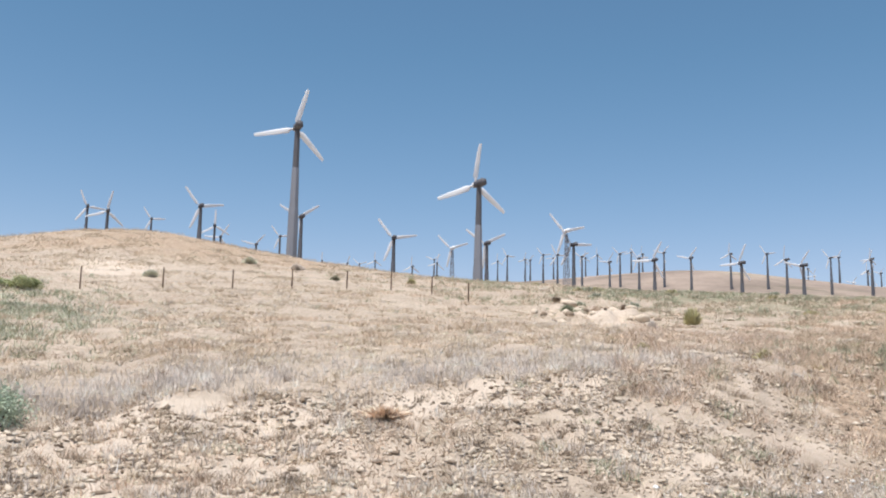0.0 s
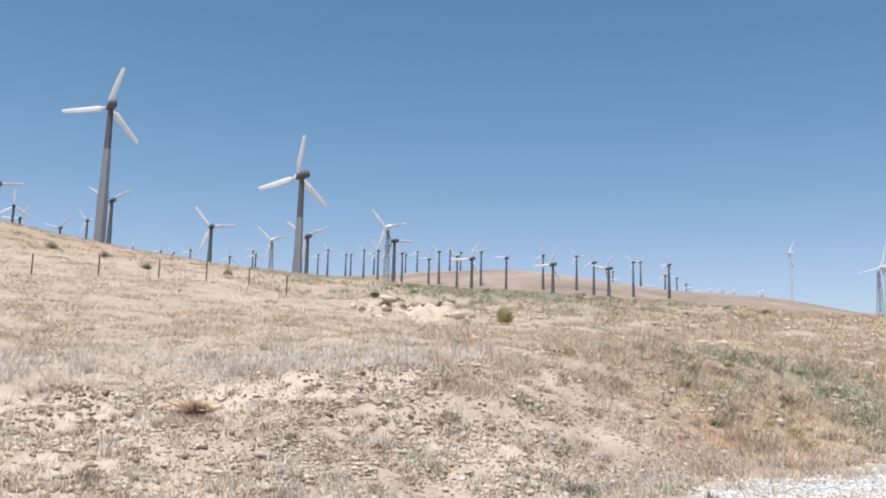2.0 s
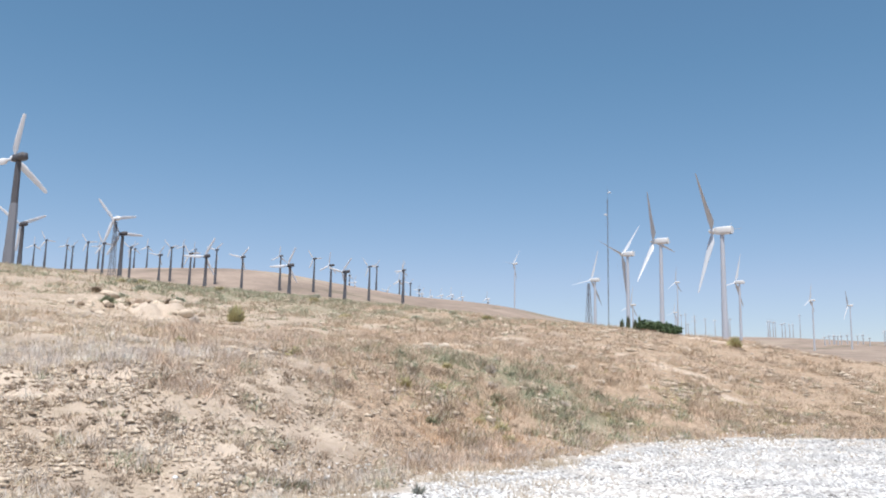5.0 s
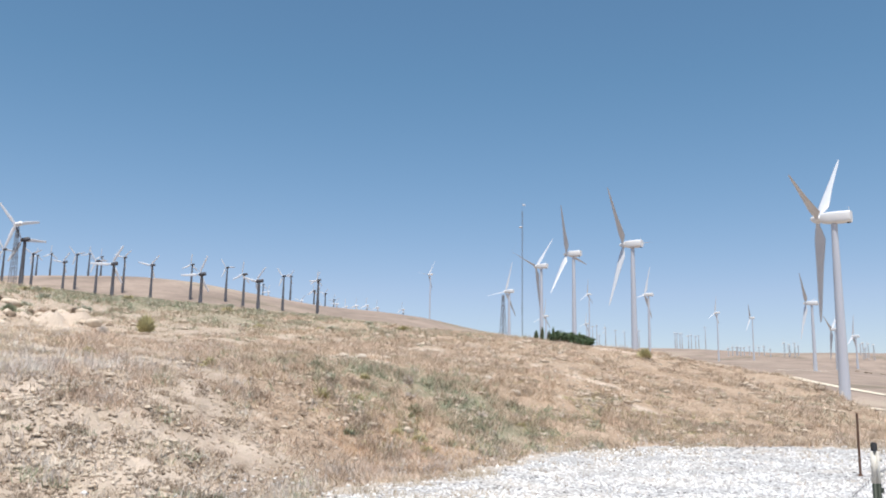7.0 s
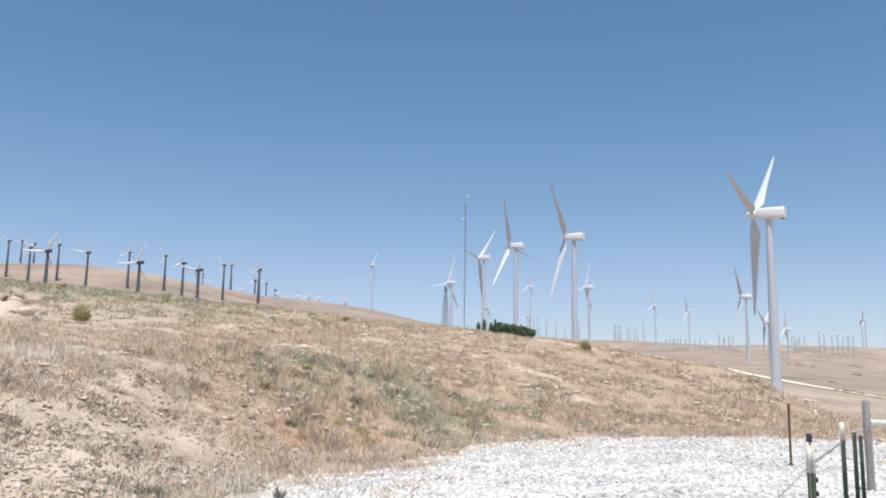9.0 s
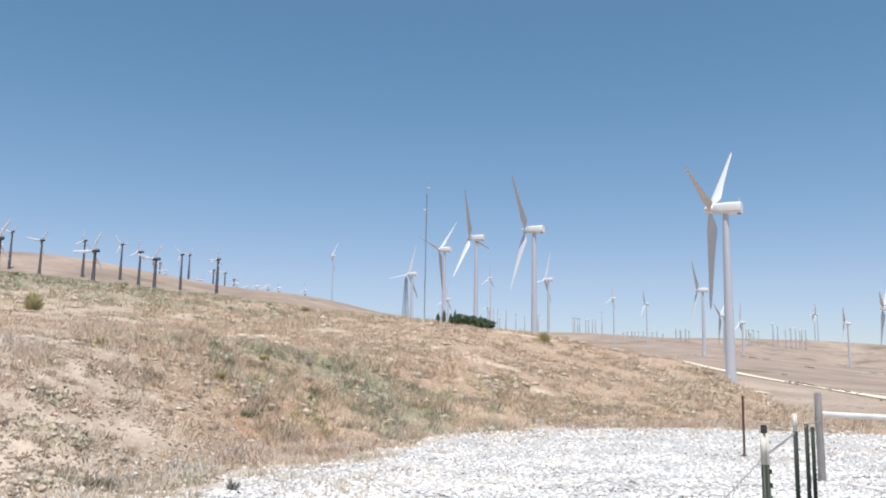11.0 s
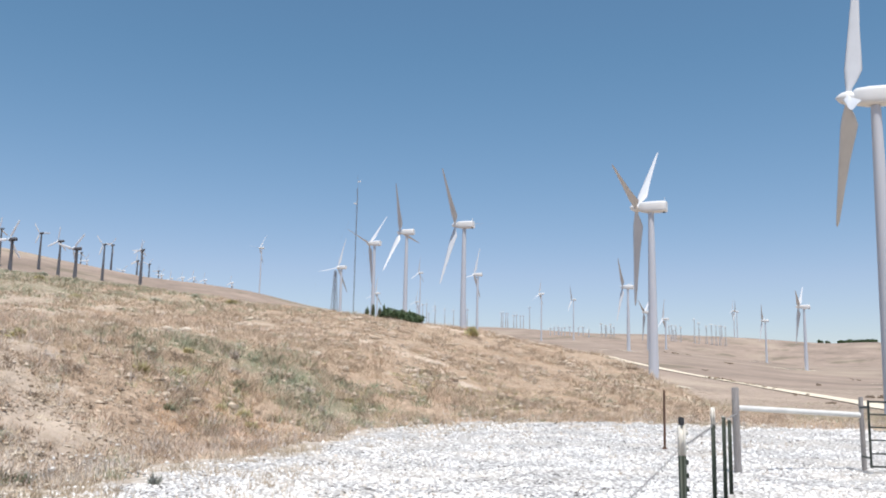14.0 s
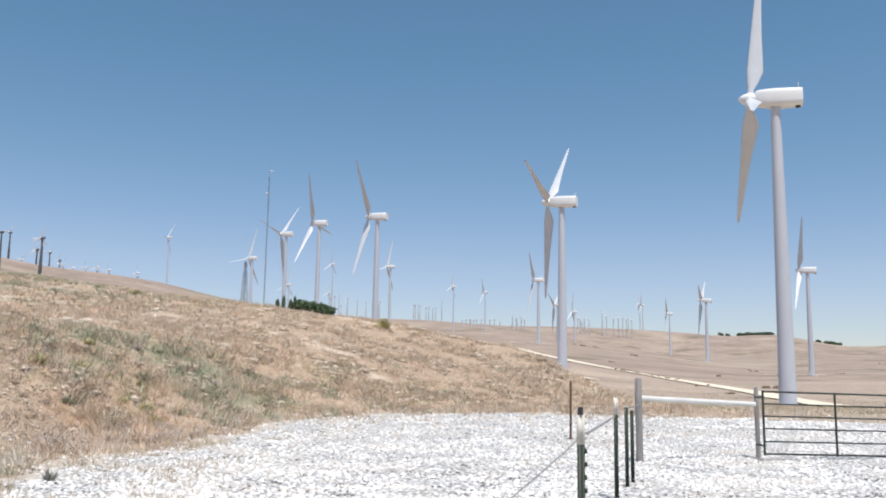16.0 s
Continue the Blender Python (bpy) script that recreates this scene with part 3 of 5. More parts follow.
OLD_SKYLINE = [
    (1084, 1129, 162.0), (1043, 1071, 140.0), (1114, 1128, 154.5), (1129, 1119, 157.3), (1147, 1115, 155.5), (1166, 1103, 158.4), (1225, 1067, 155.1),
    (1231, 1061, 154.2), (1241, 1049, 152.3), (1253, 1043, 150.9), (1256, 1031, 165.7), (1118, 876, 112.6), (1145, 882, 116.4), (1144, 874, 115.2),
    (1164, 873, 117.3), (1189, 865, 118.7), (1165, 837, 111.5), (1209, 836, 117.0), (1233, 836, 120.5), (1314, 784, 125.6), (1279, 755, 115.6),
    (1385, 728, 128.1), (1079, 1134, 159.8), (1089, 1124, 163.5), (1110, 1124, 161.2), (1168, 1101, 158.5), (1219, 1066, 154.6), (1229, 1064, 154.0),
    (1242, 1056, 151.4), (1234, 1034, 148.5), (1137, 883, 115.7), (1150, 884, 117.3), (1151, 873, 115.9), (1176, 865, 116.9)]
OLD_BEHIND = [
    (349.0, 807.7, 119.3, 20), (378.3, 794.4, 112.0, 40), (397.3, 785.1, 106.4, 75), (408.5, 779.3, 110.1, 30), (416.4, 775.1, 107.6, 0), (425.1, 770.3, 108.8, 10),
    (434.2, 765.3, 109.6, 0), (442.9, 760.3, 107.7, 5), (464.2, 747.4, 106.4, 0)]
LATTICE_FAR = [(1189, 830, 122.6, 114), (1193, 824, 119.9, 50), (1197, 818, 121.7, 106), (1264, 710, 129.5, 62), (1267, 704, 124.2, 118), (1276, 688, 121.5, 32), (1279, 682, 120.6, 88),
               (1247, 740, 121.0, 15), (1250, 734, 119.0, 70), (1254, 728, 117.5, 100), (1273, 695, 119.5, 40), (1282, 677, 119.0, 60), (1286, 670, 118.5, 20)]
OLD_LATTICE = [(8.5, 353.1, 60.6, 70), (42.7, 282.7, 55.2, 75)]
BARE_LATTICE = (205.4, 262.4, 48.0, 85)
BIG = [
    (157.75, 57.3, 54.9, 9, 1.04, 5), (218.2, 139.5, 56.3, 42, 1, 1), (280.1, 271.3, 76.6, 78, 1, 1), (336.7, 369.5, 93.0, 93, 1, 5), (382.2, 449.4, 101.3, 40, 1),
    (630.1, 585.2, 119.1, 15, 1), (497.2, 626.6, 114.3, 15, 1), (476.5, 151.4, 66.6, 100, 1), (600.2, 397.6, 90.6, 75, 1), (688.9, 296.6, 76.9, 50, 1),
    (1147.7, 543.7, 111.3, 75, 1), (786.5, 496.3, 91.1, 50, 1), (1112.7, 672.2, 117.2, 0, 1)]
BIG_FAR = [
    (579.6, 875.4, 168.4, 30, 0.7), (896.1, 941.7, 180.7, 0, 0.8), (975.1, 782.0, 146.6, 5, 0.8), (1082.3, 806.9, 150.0, 90, 0.8),
    (719.5, 832.0, 126.4, 5, 0.8), (1031.3, 1089.1, 159.6, 10, 0.7), (1427.2, 723.2, 155.5, 90, 0.7), (1425.0, 727.5, 157.3, 10, 0.7)]

# ---- wind turbines ----
WIND = 18   # degrees that the rotors turn from +y


def big_turbine():
    """Modern tubular turbine, 55 m to the hub; parked with feathered blades."""
    root = empty_thing("wind_turbine", Matrix(), "tall white three-bladed wind turbine on a tubular tower", "wind turbine", "modern wind turbines")
    bm = bmesh.new()
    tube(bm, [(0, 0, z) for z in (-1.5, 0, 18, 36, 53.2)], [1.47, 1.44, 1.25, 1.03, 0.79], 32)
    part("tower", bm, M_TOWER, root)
    for z, r in ((0.15, 1.55),):
        bm = bmesh.new()
        tube(bm, [(0, 0, z - 0.12), (0, 0, z + 0.12)], r, 32)
        part("tower_flange", bm, M_TOWER, root)
    bm = bmesh.new()
    tube(bm, [(0, 0, -1.2), (0, 0, 0.12)], [3.6, 3.3], 28)
    part("foundation", bm, M_CONCRETE, root, "round concrete foundation")
    bm = bmesh.new()
    def outline(y, w, lo, hi):
        ring = []
        for k in range(16):
            a = 2 * math.pi * (k + 0.5) / 16
            c, s = math.cos(a), math.sin(a)
            ring.append((w * math.copysign(abs(c) ** 0.4, c), y, (lo + hi) / 2 + (hi - lo) / 2 * math.copysign(abs(s) ** 0.4, s)))
        return ring
    loft(bm, [outline(3.3, 0.95, 54.1, 56.1), outline(2.9, 1.25, 53.75, 56.4), outline(1.0, 1.5, 53.35, 56.5), outline(-2.0, 1.55, 53.25, 56.45), outline(-4.3, 1.5, 53.3, 56.35), outline(-4.45, 1.4, 53.4, 56.25)])
    nacelle = part("nacelle", bm, M_WHITE, root)
    bm = bmesh.new()
    tube(bm, [(0, -3.7, 53.1), (0, -3.7, 53.75)], 0.45, 12)
    part("vent", bm, M_RUBBER, nacelle, "black round vent")
    bm = bmesh.new()
    tube(bm, [(0, -3.9, 56.3), (0, -3.9, 57.5)], 0.05, 6)
    tube(bm, [(-0.6, -3.9, 57.3), (0.6, -3.9, 57.3)], 0.05, 6)
    part("wind_vane", bm, M_WHITE, nacelle)
    bm = bmesh.new()
    tube(bm, [(0, y, 0) for y in (-0.9, -0.3, 0.5, 1.2, 1.7, 2.0)], [1.05, 1.2, 1.15, 0.85, 0.45, 0.08], 20)
    hub = part("rotor_hub", bm, M_WHITE, root)
    hub.matrix_local = Matrix.Translation((0, 4.1, 55)) @ pose(0, 0, 0, 5)
    stations = [(0.7, 1.0, 1.0, 0, 0), (1.8, 1.05, 0.95, 0, 0), (3.4, 2.0, 0.66, 14, -0.25), (5.4, 2.85, 0.5, 11, -0.5), (8, 2.55, 0.4, 8, -0.4), (13, 1.9, 0.28, 5, -0.22),
                (19, 1.35, 0.18, 2, -0.1), (24.4, 0.92, 0.11, 0.5, 0), (27.7, 0.55, 0.06, 0, 0.05), (28.6, 0.16, 0.03, 0, 0.1)]
    for k in range(3):
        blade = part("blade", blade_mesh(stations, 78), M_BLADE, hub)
        blade.matrix_local = pose(0, 0, 0, 0, 120 * k, 0)
    return root


def old_turbine(lattice_tower=False, top=M_STEEL_DARK, shaft=M_STEEL_GREY, bar=0.045):
    """Older small turbine, 24 m to the hub, with a stepped steel tower."""
    label = "small old white-bladed turbine on a steel lattice tower" if lattice_tower else "small old white-bladed turbine on a dark stepped steel tower"
    root = empty_thing("old_wind_turbine", Matrix(), label, "wind turbine", "old wind turbines")
    if lattice_tower:
        bm = bmesh.new()
        corner = lambda k, f: Vector((math.cos(math.pi / 4 + k * math.pi / 2), math.sin(math.pi / 4 + k * math.pi / 2), 0)) * (1.9 - 1.5 * f) + Vector((0, 0, 23.2 * f))
        for k in range(4):
            tube(bm, [corner(k, -0.04), corner(k, 1)], bar * 2, 6)
            for s in range(8):
                a, b = s / 8, (s + 1) / 8
                tube(bm, [corner(k, a), corner(k + 1, b)], bar, 4)
                tube(bm, [corner(k + 1, a), corner(k, b)], bar, 4)
                tube(bm, [corner(k, b), corner(k + 1, b)], bar, 4)
        part("tower_lattice", bm, shaft, root)
    else:
        for name, z0, z1, r0, r1, mat in (("tower_base", -1.5, 9.5, 0.98, 0.88, shaft), ("tower_middle", 9.5, 16.5, 0.78, 0.66, shaft), ("tower_top", 16.5, 23.3, 0.58, 0.48, top)):
            bm = bmesh.new()
            tube(bm, [(0, 0, z0), (0, 0, z1 - 0.9), (0, 0, z1)], [r0, r1, r1 - 0.05], 8)
            part(name, bm, mat, root, flat=True)
    bm = bmesh.new()
    box = bmesh.ops.create_cube(bm, size=1)["verts"]
    for v in box:
        v.co = Vector((v.co.x * 1.25 * (0.8 if v.co.z > 0 else 1), v.co.y * 3.2 - 0.3, v.co.z * 1.1 + 23.9))
    bmesh.ops.bevel(bm, geom=bm.edges[:], offset=0.1, segments=2, affect="EDGES")
    part("nacelle", bm, top, root)
    bm = bmesh.new()
    tube(bm, [(0, y, 0) for y in (-0.5, -0.3, 0.35, 0.55)], [0.45, 0.55, 0.5, 0.2], 14)
    hub = part("rotor_hub", bm, M_BLADE_OLD, root)
    hub.matrix_local = Matrix.Translation((0, 1.75, 24)) @ pose(0, 0, 0, 4)
    stations = [(0.3, 0.32, 0.32, 0, 0), (0.9, 0.4, 0.3, 0, 0), (1.5, 1.05, 0.2, 10, -0.1), (3.5, 0.95, 0.15, 6, -0.08), (5.6, 0.8, 0.1, 3, -0.04), (7.2, 0.62, 0.06, 1, 0), (7.5, 0.36, 0.04, 0, 0.06)]
    for k in range(3):
        blade = part("blade", blade_mesh(stations, 4), M_BLADE_OLD, hub)
        blade.matrix_local = pose(0, 0, 0, 0, 120 * k, 0)
    return root


def plant_turbine(proto, x, y, hub_z, phase, hub_height, size=1.0, turn=0.0):
    """A copy with its rotor's hub at x, y, hub_z: the tower is as long as the slope asks."""
    ahead = radians(WIND + turn)
    reach = size * (4.1 if hub_height > 40 else 1.75)
    x, y = x + reach * math.sin(ahead), y - reach * math.cos(ahead)
    base = at(x, y)
    tall = (hub_z - base) / hub_height
    ob = copy_thing(proto, pose(x, y, base, 0, 0, WIND + turn))
    for p in ob.children:
        if p.name.startswith("tower"):
            p.scale = (size, size, tall)
        elif p.name.startswith("foundation"):
            p.scale = (size, size, 1)
        elif p.name.startswith("nacelle"):
            p.scale = (size, size, size)
            p.location.z = hub_z - base - hub_height * size
        else:
            p.matrix_local = Matrix.Translation((0, p.location.y * size, hub_z - base)) @ pose(0, 0, 0, 6) @ pose(0, 0, 0, 0, phase, 0) @ Matrix.Diagonal((size, size, size, 1))
    return ob


def discard(ob):
    for o in [*ob.children_recursive, ob]:
        bpy.data.objects.remove(o)


for x, y, *_ in (BIG[8], BIG[9], BIG[10], BIG[7], BIG[1]):
    track("gravel_apron", [(x - 24, y + 9), (x - 10, y + 5), (x + 2, y - 3), (x + 13, y - 7)], 7, 0.3, "pale gravel apron at the foot of a turbine")
proto = big_turbine()
for row in BIG + BIG_FAR:
    plant_turbine(proto, *row[:4], 55, *row[4:])
discard(proto)
rng = random.Random(5)
for rows, shaft in ((OLD_NEAREST, M_STEEL_GREY), (OLD_NEAR + OLD_FAR + OLD_FAR_EAST, M_STEEL_MID)):
    proto = old_turbine(False, M_STEEL_DARK, shaft)
    for row in rows:
        plant_turbine(proto, *row, 24, 1.0, rng.uniform(-9, 9))
    discard(proto)
proto = old_turbine(False, M_BLADE_OLD, M_STEEL_GREY)
for row in OLD_BEHIND:
    plant_turbine(proto, *row, 24, 1.0, rng.uniform(-9, 9))
discard(proto)
# skyline turbines: haze put into the pale tower and nacelle colours
proto = old_turbine(False, M_TOWER, M_STEEL_HAZED)
tagged(proto, "far small white-bladed turbine, tower colour paled for haze", group="far wind turbines")
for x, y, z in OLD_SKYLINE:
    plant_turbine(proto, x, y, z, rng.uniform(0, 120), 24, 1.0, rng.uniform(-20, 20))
discard(proto)
proto = old_turbine(True, M_BLADE_OLD)
for row in OLD_LATTICE:
    plant_turbine(proto, *row, 24, 1.0)
bare = plant_turbine(proto, *BARE_LATTICE, 24, 1.0)
for piece in list(bare.children):
    if not piece.name.startswith("tower"):
        discard(piece)
bare.name = "lattice_tower"
tagged(bare, "bare grey steel lattice tower without a rotor", "tower", "lattice towers")
discard(proto)
# far lattice towers share the steel paled for haze
proto = old_turbine(True, M_BLADE_OLD, M_STEEL_HAZED, 0.055)
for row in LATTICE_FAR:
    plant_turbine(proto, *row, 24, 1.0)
discard(proto)

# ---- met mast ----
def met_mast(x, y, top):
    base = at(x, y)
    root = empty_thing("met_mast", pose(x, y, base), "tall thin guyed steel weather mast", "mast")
    bm = bmesh.new()
    h = top - base
    for k in range(3):
        a = 2 * math.pi * k / 3
        tube(bm, [(0.28 * math.cos(a), 0.28 * math.sin(a), -0.3), (0.28 * math.cos(a), 0.28 * math.sin(a), h - 6)], 0.06, 5)
    for s in range(40):
        z0, z1 = (h - 6) * s / 40, (h - 6) * (s + 1) / 40
        for k in range(3):
            a, b = 2 * math.pi * k / 3, 2 * math.pi * (k + 1) / 3
            tube(bm, [(0.28 * math.cos(a), 0.28 * math.sin(a), z0), (0.28 * math.cos(b), 0.28 * math.sin(b), z1)], 0.035, 3)
    tube(bm, [(0, 0, h - 8), (0, 0, h)], 0.05, 6)
    part("lattice", bm, M_STEEL_GREY, root)
    for z, side in ((h - 3, 1), (h - 14, -1)):
        bm = bmesh.new()
        tube(bm, [(0, 0, z), (side * 1.1, 0, z)], 0.05, 5)
        for k in range(3):
            a = 2 * math.pi * k / 3
            bmesh.ops.create_icosphere(bm, subdivisions=1, radius=0.35, matrix=Matrix.Translation((side * 1.1 + 0.45 * math.cos(a), 0.45 * math.sin(a), z + 0.3)))
        part("anemometer", bm, M_WHITE, root, "white cup anemometer on an arm")
    for k in range(3):
        a = 2 * math.pi * k / 3 + 0.4
        gx, gy = 28 * math.cos(a), 28 * math.sin(a)
        bm = bmesh.new()
        tube(bm, [(0, 0, h * 0.8), (gx, gy, at(x + gx, y + gy) - base)], 0.007, 3)
        part("guy_wire", bm, M_WIRE, root)


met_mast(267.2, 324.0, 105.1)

# ---- wire fence along the hillside ----
def wire_between(bm, a, b, sag, radius):
    pts = [Vector(a).lerp(Vector(b), k / 8) - Vector((0, 0, sag * 4 * (k / 8) * (1 - k / 8))) for k in range(9)]
    tube(bm, pts, radius, 4)


def hill_fence(points):
    x0, y0 = points[0]
    root = empty_thing("hill_fence", pose(x0, y0, at(x0, y0)), "wire fence on rusty steel posts along the dry hillside", "fence")
    base = at(x0, y0)
    tops = []
    for x, y in points:
        z = at(x, y) - base
        bm = bmesh.new()
        tube(bm, [(x - x0, y - y0, z - 0.3), (x - x0, y - y0, z + 1.3)], [0.045, 0.04], 6)
        part("post", bm, M_POST_RUST, root)
        tops.append((x - x0, y - y0, z))
    for h in (0.45, 0.8, 1.15):
        bm = bmesh.new()
        for a, b in zip(tops, tops[1:]):
            wire_between(bm, (a[0], a[1], a[2] + h), (b[0], b[1], b[2] + h), 0.05, 0.005)
        part("wire", bm, M_WIRE, root)


hill_fence([(-19.8, 51.5), (-16.4, 55.8), (-12.8, 58.9), (-9.3, 61.2), (-5.8, 63.6), (-2.8, 66.3), (0.2, 65.4), (2.6, 59.7)])

# ---- roadside fence, brace and gate ----
def t_post(bm, x, y, z0, z1, w=0.05):
    """A studded steel T-section post."""
    for sx, sy, ox, oy in ((w, 0.012, 0, 0), (0.012, w * 0.9, 0, w * 0.45)):
        verts = bmesh.ops.create_cube(bm, size=1)["verts"]
        for v in verts:
            v.co = Vector((x + ox + v.co.x * sx, y + oy + v.co.y * sy, (z0 + z1) / 2 + v.co.z * (z1 - z0)))
    n = int((z1 - z0) / 0.06)
    for k in range(n):
        z = z0 + (k + 0.5) * (z1 - z0) / n
        verts = bmesh.ops.create_cube(bm, size=1)["verts"]
        for v in verts:
            v.co = Vector((x + v.co.x * 0.022, y - 0.012 + v.co.y * 0.016, z + v.co.z * 0.022))


def steel_post(x, y, top, white, turn=0.0, w=0.05, cap=True):
    base = at(x, y)
    root = empty_thing("fence_post", pose(x, y, base, 0, 0, turn), "dark green steel fence post with a white-painted top in gravel", "fence post", "roadside fence posts")
    h = top - base
    bm = bmesh.new()
    t_post(bm, 0, 0, -0.3, h - white, w)
    part("shaft", bm, M_POST_GREEN, root)
    bm = bmesh.new()
    t_post(bm, 0, 0, h - white, h - 0.03, w * 1.06)
    part("painted_top", bm, M_POST_WHITE, root, "white-painted top")
    if cap:
        bm = bmesh.new()
        tube(bm, [(0, w * 0.3, h - 0.03), (0, w * 0.3, h + 0.004), (0, w * 0.3, h + 0.008)], [w * 0.5, w * 0.5, w * 0.36], 10)
        part("cap", bm, M_RUBBER, root, "black cap")
    return root


POSTS = [(3.92, 2.22, 1.39, 0.17), (10.55, 5.63, 1.45, 0.24), (11.89, 6.19, 1.33, 0.05), (12.46, 6.40, 1.29, 0.06)]
steel_post(*POSTS[0], 60, 0.028)
steel_post(*POSTS[1], 60, 0.042, False)
steel_post(*POSTS[2], 60, 0.042, False)
steel_post(*POSTS[3], 60, 0.042, False)

base = at(19.68, 11.85)
rod = empty_thing("marker_rod", pose(19.68, 11.85, base), "thin rusty steel rod standing in white gravel", "post")
bm = bmesh.new()
tube(bm, [(0, 0, -0.3), (0.02, 0, 1.77 - base)], [0.03, 0.028], 8)
part("rod", bm, M_POST_RUST, rod)
bm = bmesh.new()
tube(bm, [(0, 0, -0.02), (0, 0, 0.05)], [0.09, 0.05], 8)
part("collar", bm, M_POST_RUST, rod)

# slack barbed wire from post to post
WX, WY = 3.94, 2.25
wire_ob = empty_thing("barbed_wire", pose(WX, WY, at(WX, WY)), "slack barbed wire hanging between steel fence posts", "wire")
z0 = at(WX, WY)
RUN = [(2.05, 1.33, 1.19), (WX, WY, 1.25), (10.57, 5.66, 1.19), (11.89, 6.19, 1.26), (12.46, 6.40, 1.28), (15.70, 7.93, 1.3)]
bm = bmesh.new()
for (ax, ay, az_), (bx, by, bz) in zip(RUN, RUN[1:]):
    a, b = Vector((ax - WX, ay - WY, az_ - z0)), Vector((bx - WX, by - WY, bz - z0))
    wire_between(bm, a, b, 0.006, 0.0022 if ax < 11 else 0.004)
    knots = int((b - a).length / 0.13)
    for k in range(1, knots):
        p = a.lerp(b, k / knots) - Vector((0, 0, 0.024 * (k / knots) * (1 - k / knots)))
        for turn in (0.6, 2.4):
            q = Vector((0.012 * math.cos(turn), 0.012 * math.sin(turn), 0.013 * (1 if turn < 1 else -1)))
            tube(bm, [p + q, p - q], 0.0016, 3)
part("strand", bm, M_WIRE, wire_ob)


def wooden_brace():
    x0, y0, x1, y1 = 15.73, 7.97, 18.08, 6.61
    base, far_z = at(x0, y0), at(x1, y1)
    root = empty_thing("fence_brace", pose(x0, y0, base), "weathered grey timber fence brace with a white pipe rail", "fence")
    for x, y, z, top, r in ((0, 0, 0, 1.77 - base, 0.066), (x1 - x0, y1 - y0, far_z - base, 1.65 - base, 0.046)):
        bm = bmesh.new()
        tube(bm, [(x, y, z - 0.35), (x + 0.01, y, z + 0.4), (x - 0.005, y, z + 1.0), (x, y, top - 0.02), (x, y, top)], [r * 1.08, r, r * 0.97, r * 0.95, r * 0.8], 12)
        part("post", bm, M_WOOD, root, "silvered timber post")
    bm = bmesh.new()
    tube(bm, [(0.05, -0.02, 1.40 - base), (x1 - x0 - 0.05, y1 - y0 + 0.02, 1.31 - base)], 0.05, 12)
    part("rail", bm, M_RAIL, root, "white-painted pipe rail")


wooden_brace()


def tube_gate():
    x0, y0, x1, y1 = 17.42, 6.24, 20.6, 3.52
    base = at(x0, y0)
    root = empty_thing("field_gate", pose(x0, y0, base), "closed dark green six-bar tubular steel field gate", "gate")
    run = Vector((x1 - x0, y1 - y0, 0))
    bars = [1.56, 1.33, 1.10, 0.87, 0.63, 0.40]
    p = lambda f, z: tuple(run * f + Vector((0, 0, z - base - 0.06 * f)))
    for name, f in (("end_upright", 0), ("middle_upright", 0.36), ("brace_upright", 0.68), ("end_upright", 1)):
        bm = bmesh.new()
        tube(bm, [p(f, bars[-1] - 0.03), p(f, bars[0] + 0.02)], 0.022, 10)
        part(name, bm, M_GATE, root)
    for z in bars:
        bm = bmesh.new()
        tube(bm, [p(0, z), p(1, z)], 0.015 if z not in (bars[0], bars[-1]) else 0.019, 10)
        part("bar", bm, M_GATE, root)
    for z in (1.45, 0.55):
        bm = bmesh.new()
        tube(bm, [p(0, z), tuple(Vector(p(0, z)) + Vector((0.36, 0.28, 0)))], 0.02, 8)
        part("hinge", bm, M_GATE, root)
    bm = bmesh.new()
    tube(bm, [tuple(run * 1.04 + Vector((0, 0, -0.4))), tuple(run * 1.04 + Vector((0, 0, 1.15)))], [0.085, 0.075], 12)
    part("latch_post", bm, M_WOOD, root, "silvered timber latch post")


tube_gate()

# ---- rocks ----
def rock_mesh(bm, centre, size, seed, flat=0.6):
    made = bmesh.ops.create_icosphere(bm, subdivisions=2, radius=1)["verts"]
    r = random.Random(seed)
    off = Vector((r.uniform(0, 50), r.uniform(0, 50), r.uniform(0, 50)))
    for v in made:
        k = 1 + 0.35 * noise.noise(v.co * 1.3 + off) + 0.12 * noise.noise(v.co * 3.5 + off)
        v.co = Vector(centre) + Vector((v.co.x * size * k, v.co.y * size * k * 0.8, v.co.z * size * k * flat))


def rock(x, y, size, material, seed, label, name="rock", flat=0.6):
    bm = bmesh.new()
    rock_mesh(bm, (0, 0, size * flat * 0.3), size, seed, flat)
    ob = part(name, bm, material)
    ob.matrix_world = pose(x, y, at(x, y), 0, 0, seed * 37 % 360)
    return tagged(ob, label, "rock", "rocks on the slope")


rng = random.Random(11)
for k in range(26):
    a, r = rng.gauss(28.5, 3.2), rng.gauss(36.5, 1.6)
    rock(r * math.sin(radians(a)), r * math.cos(radians(a)), rng.uniform(0.1, 0.36), M_ROCK, k, "pale flat rock lying in dry grass on the slope", flat=0.4)
for k in range(30):
    a, r = rng.uniform(32, 50), rng.uniform(38, 68)
    rock(r * math.sin(radians(a)), r * math.cos(radians(a)), rng.uniform(0.07, 0.2), M_ROCK, 40 + k, "pale flat rock lying in dry grass on the slope", flat=0.4)
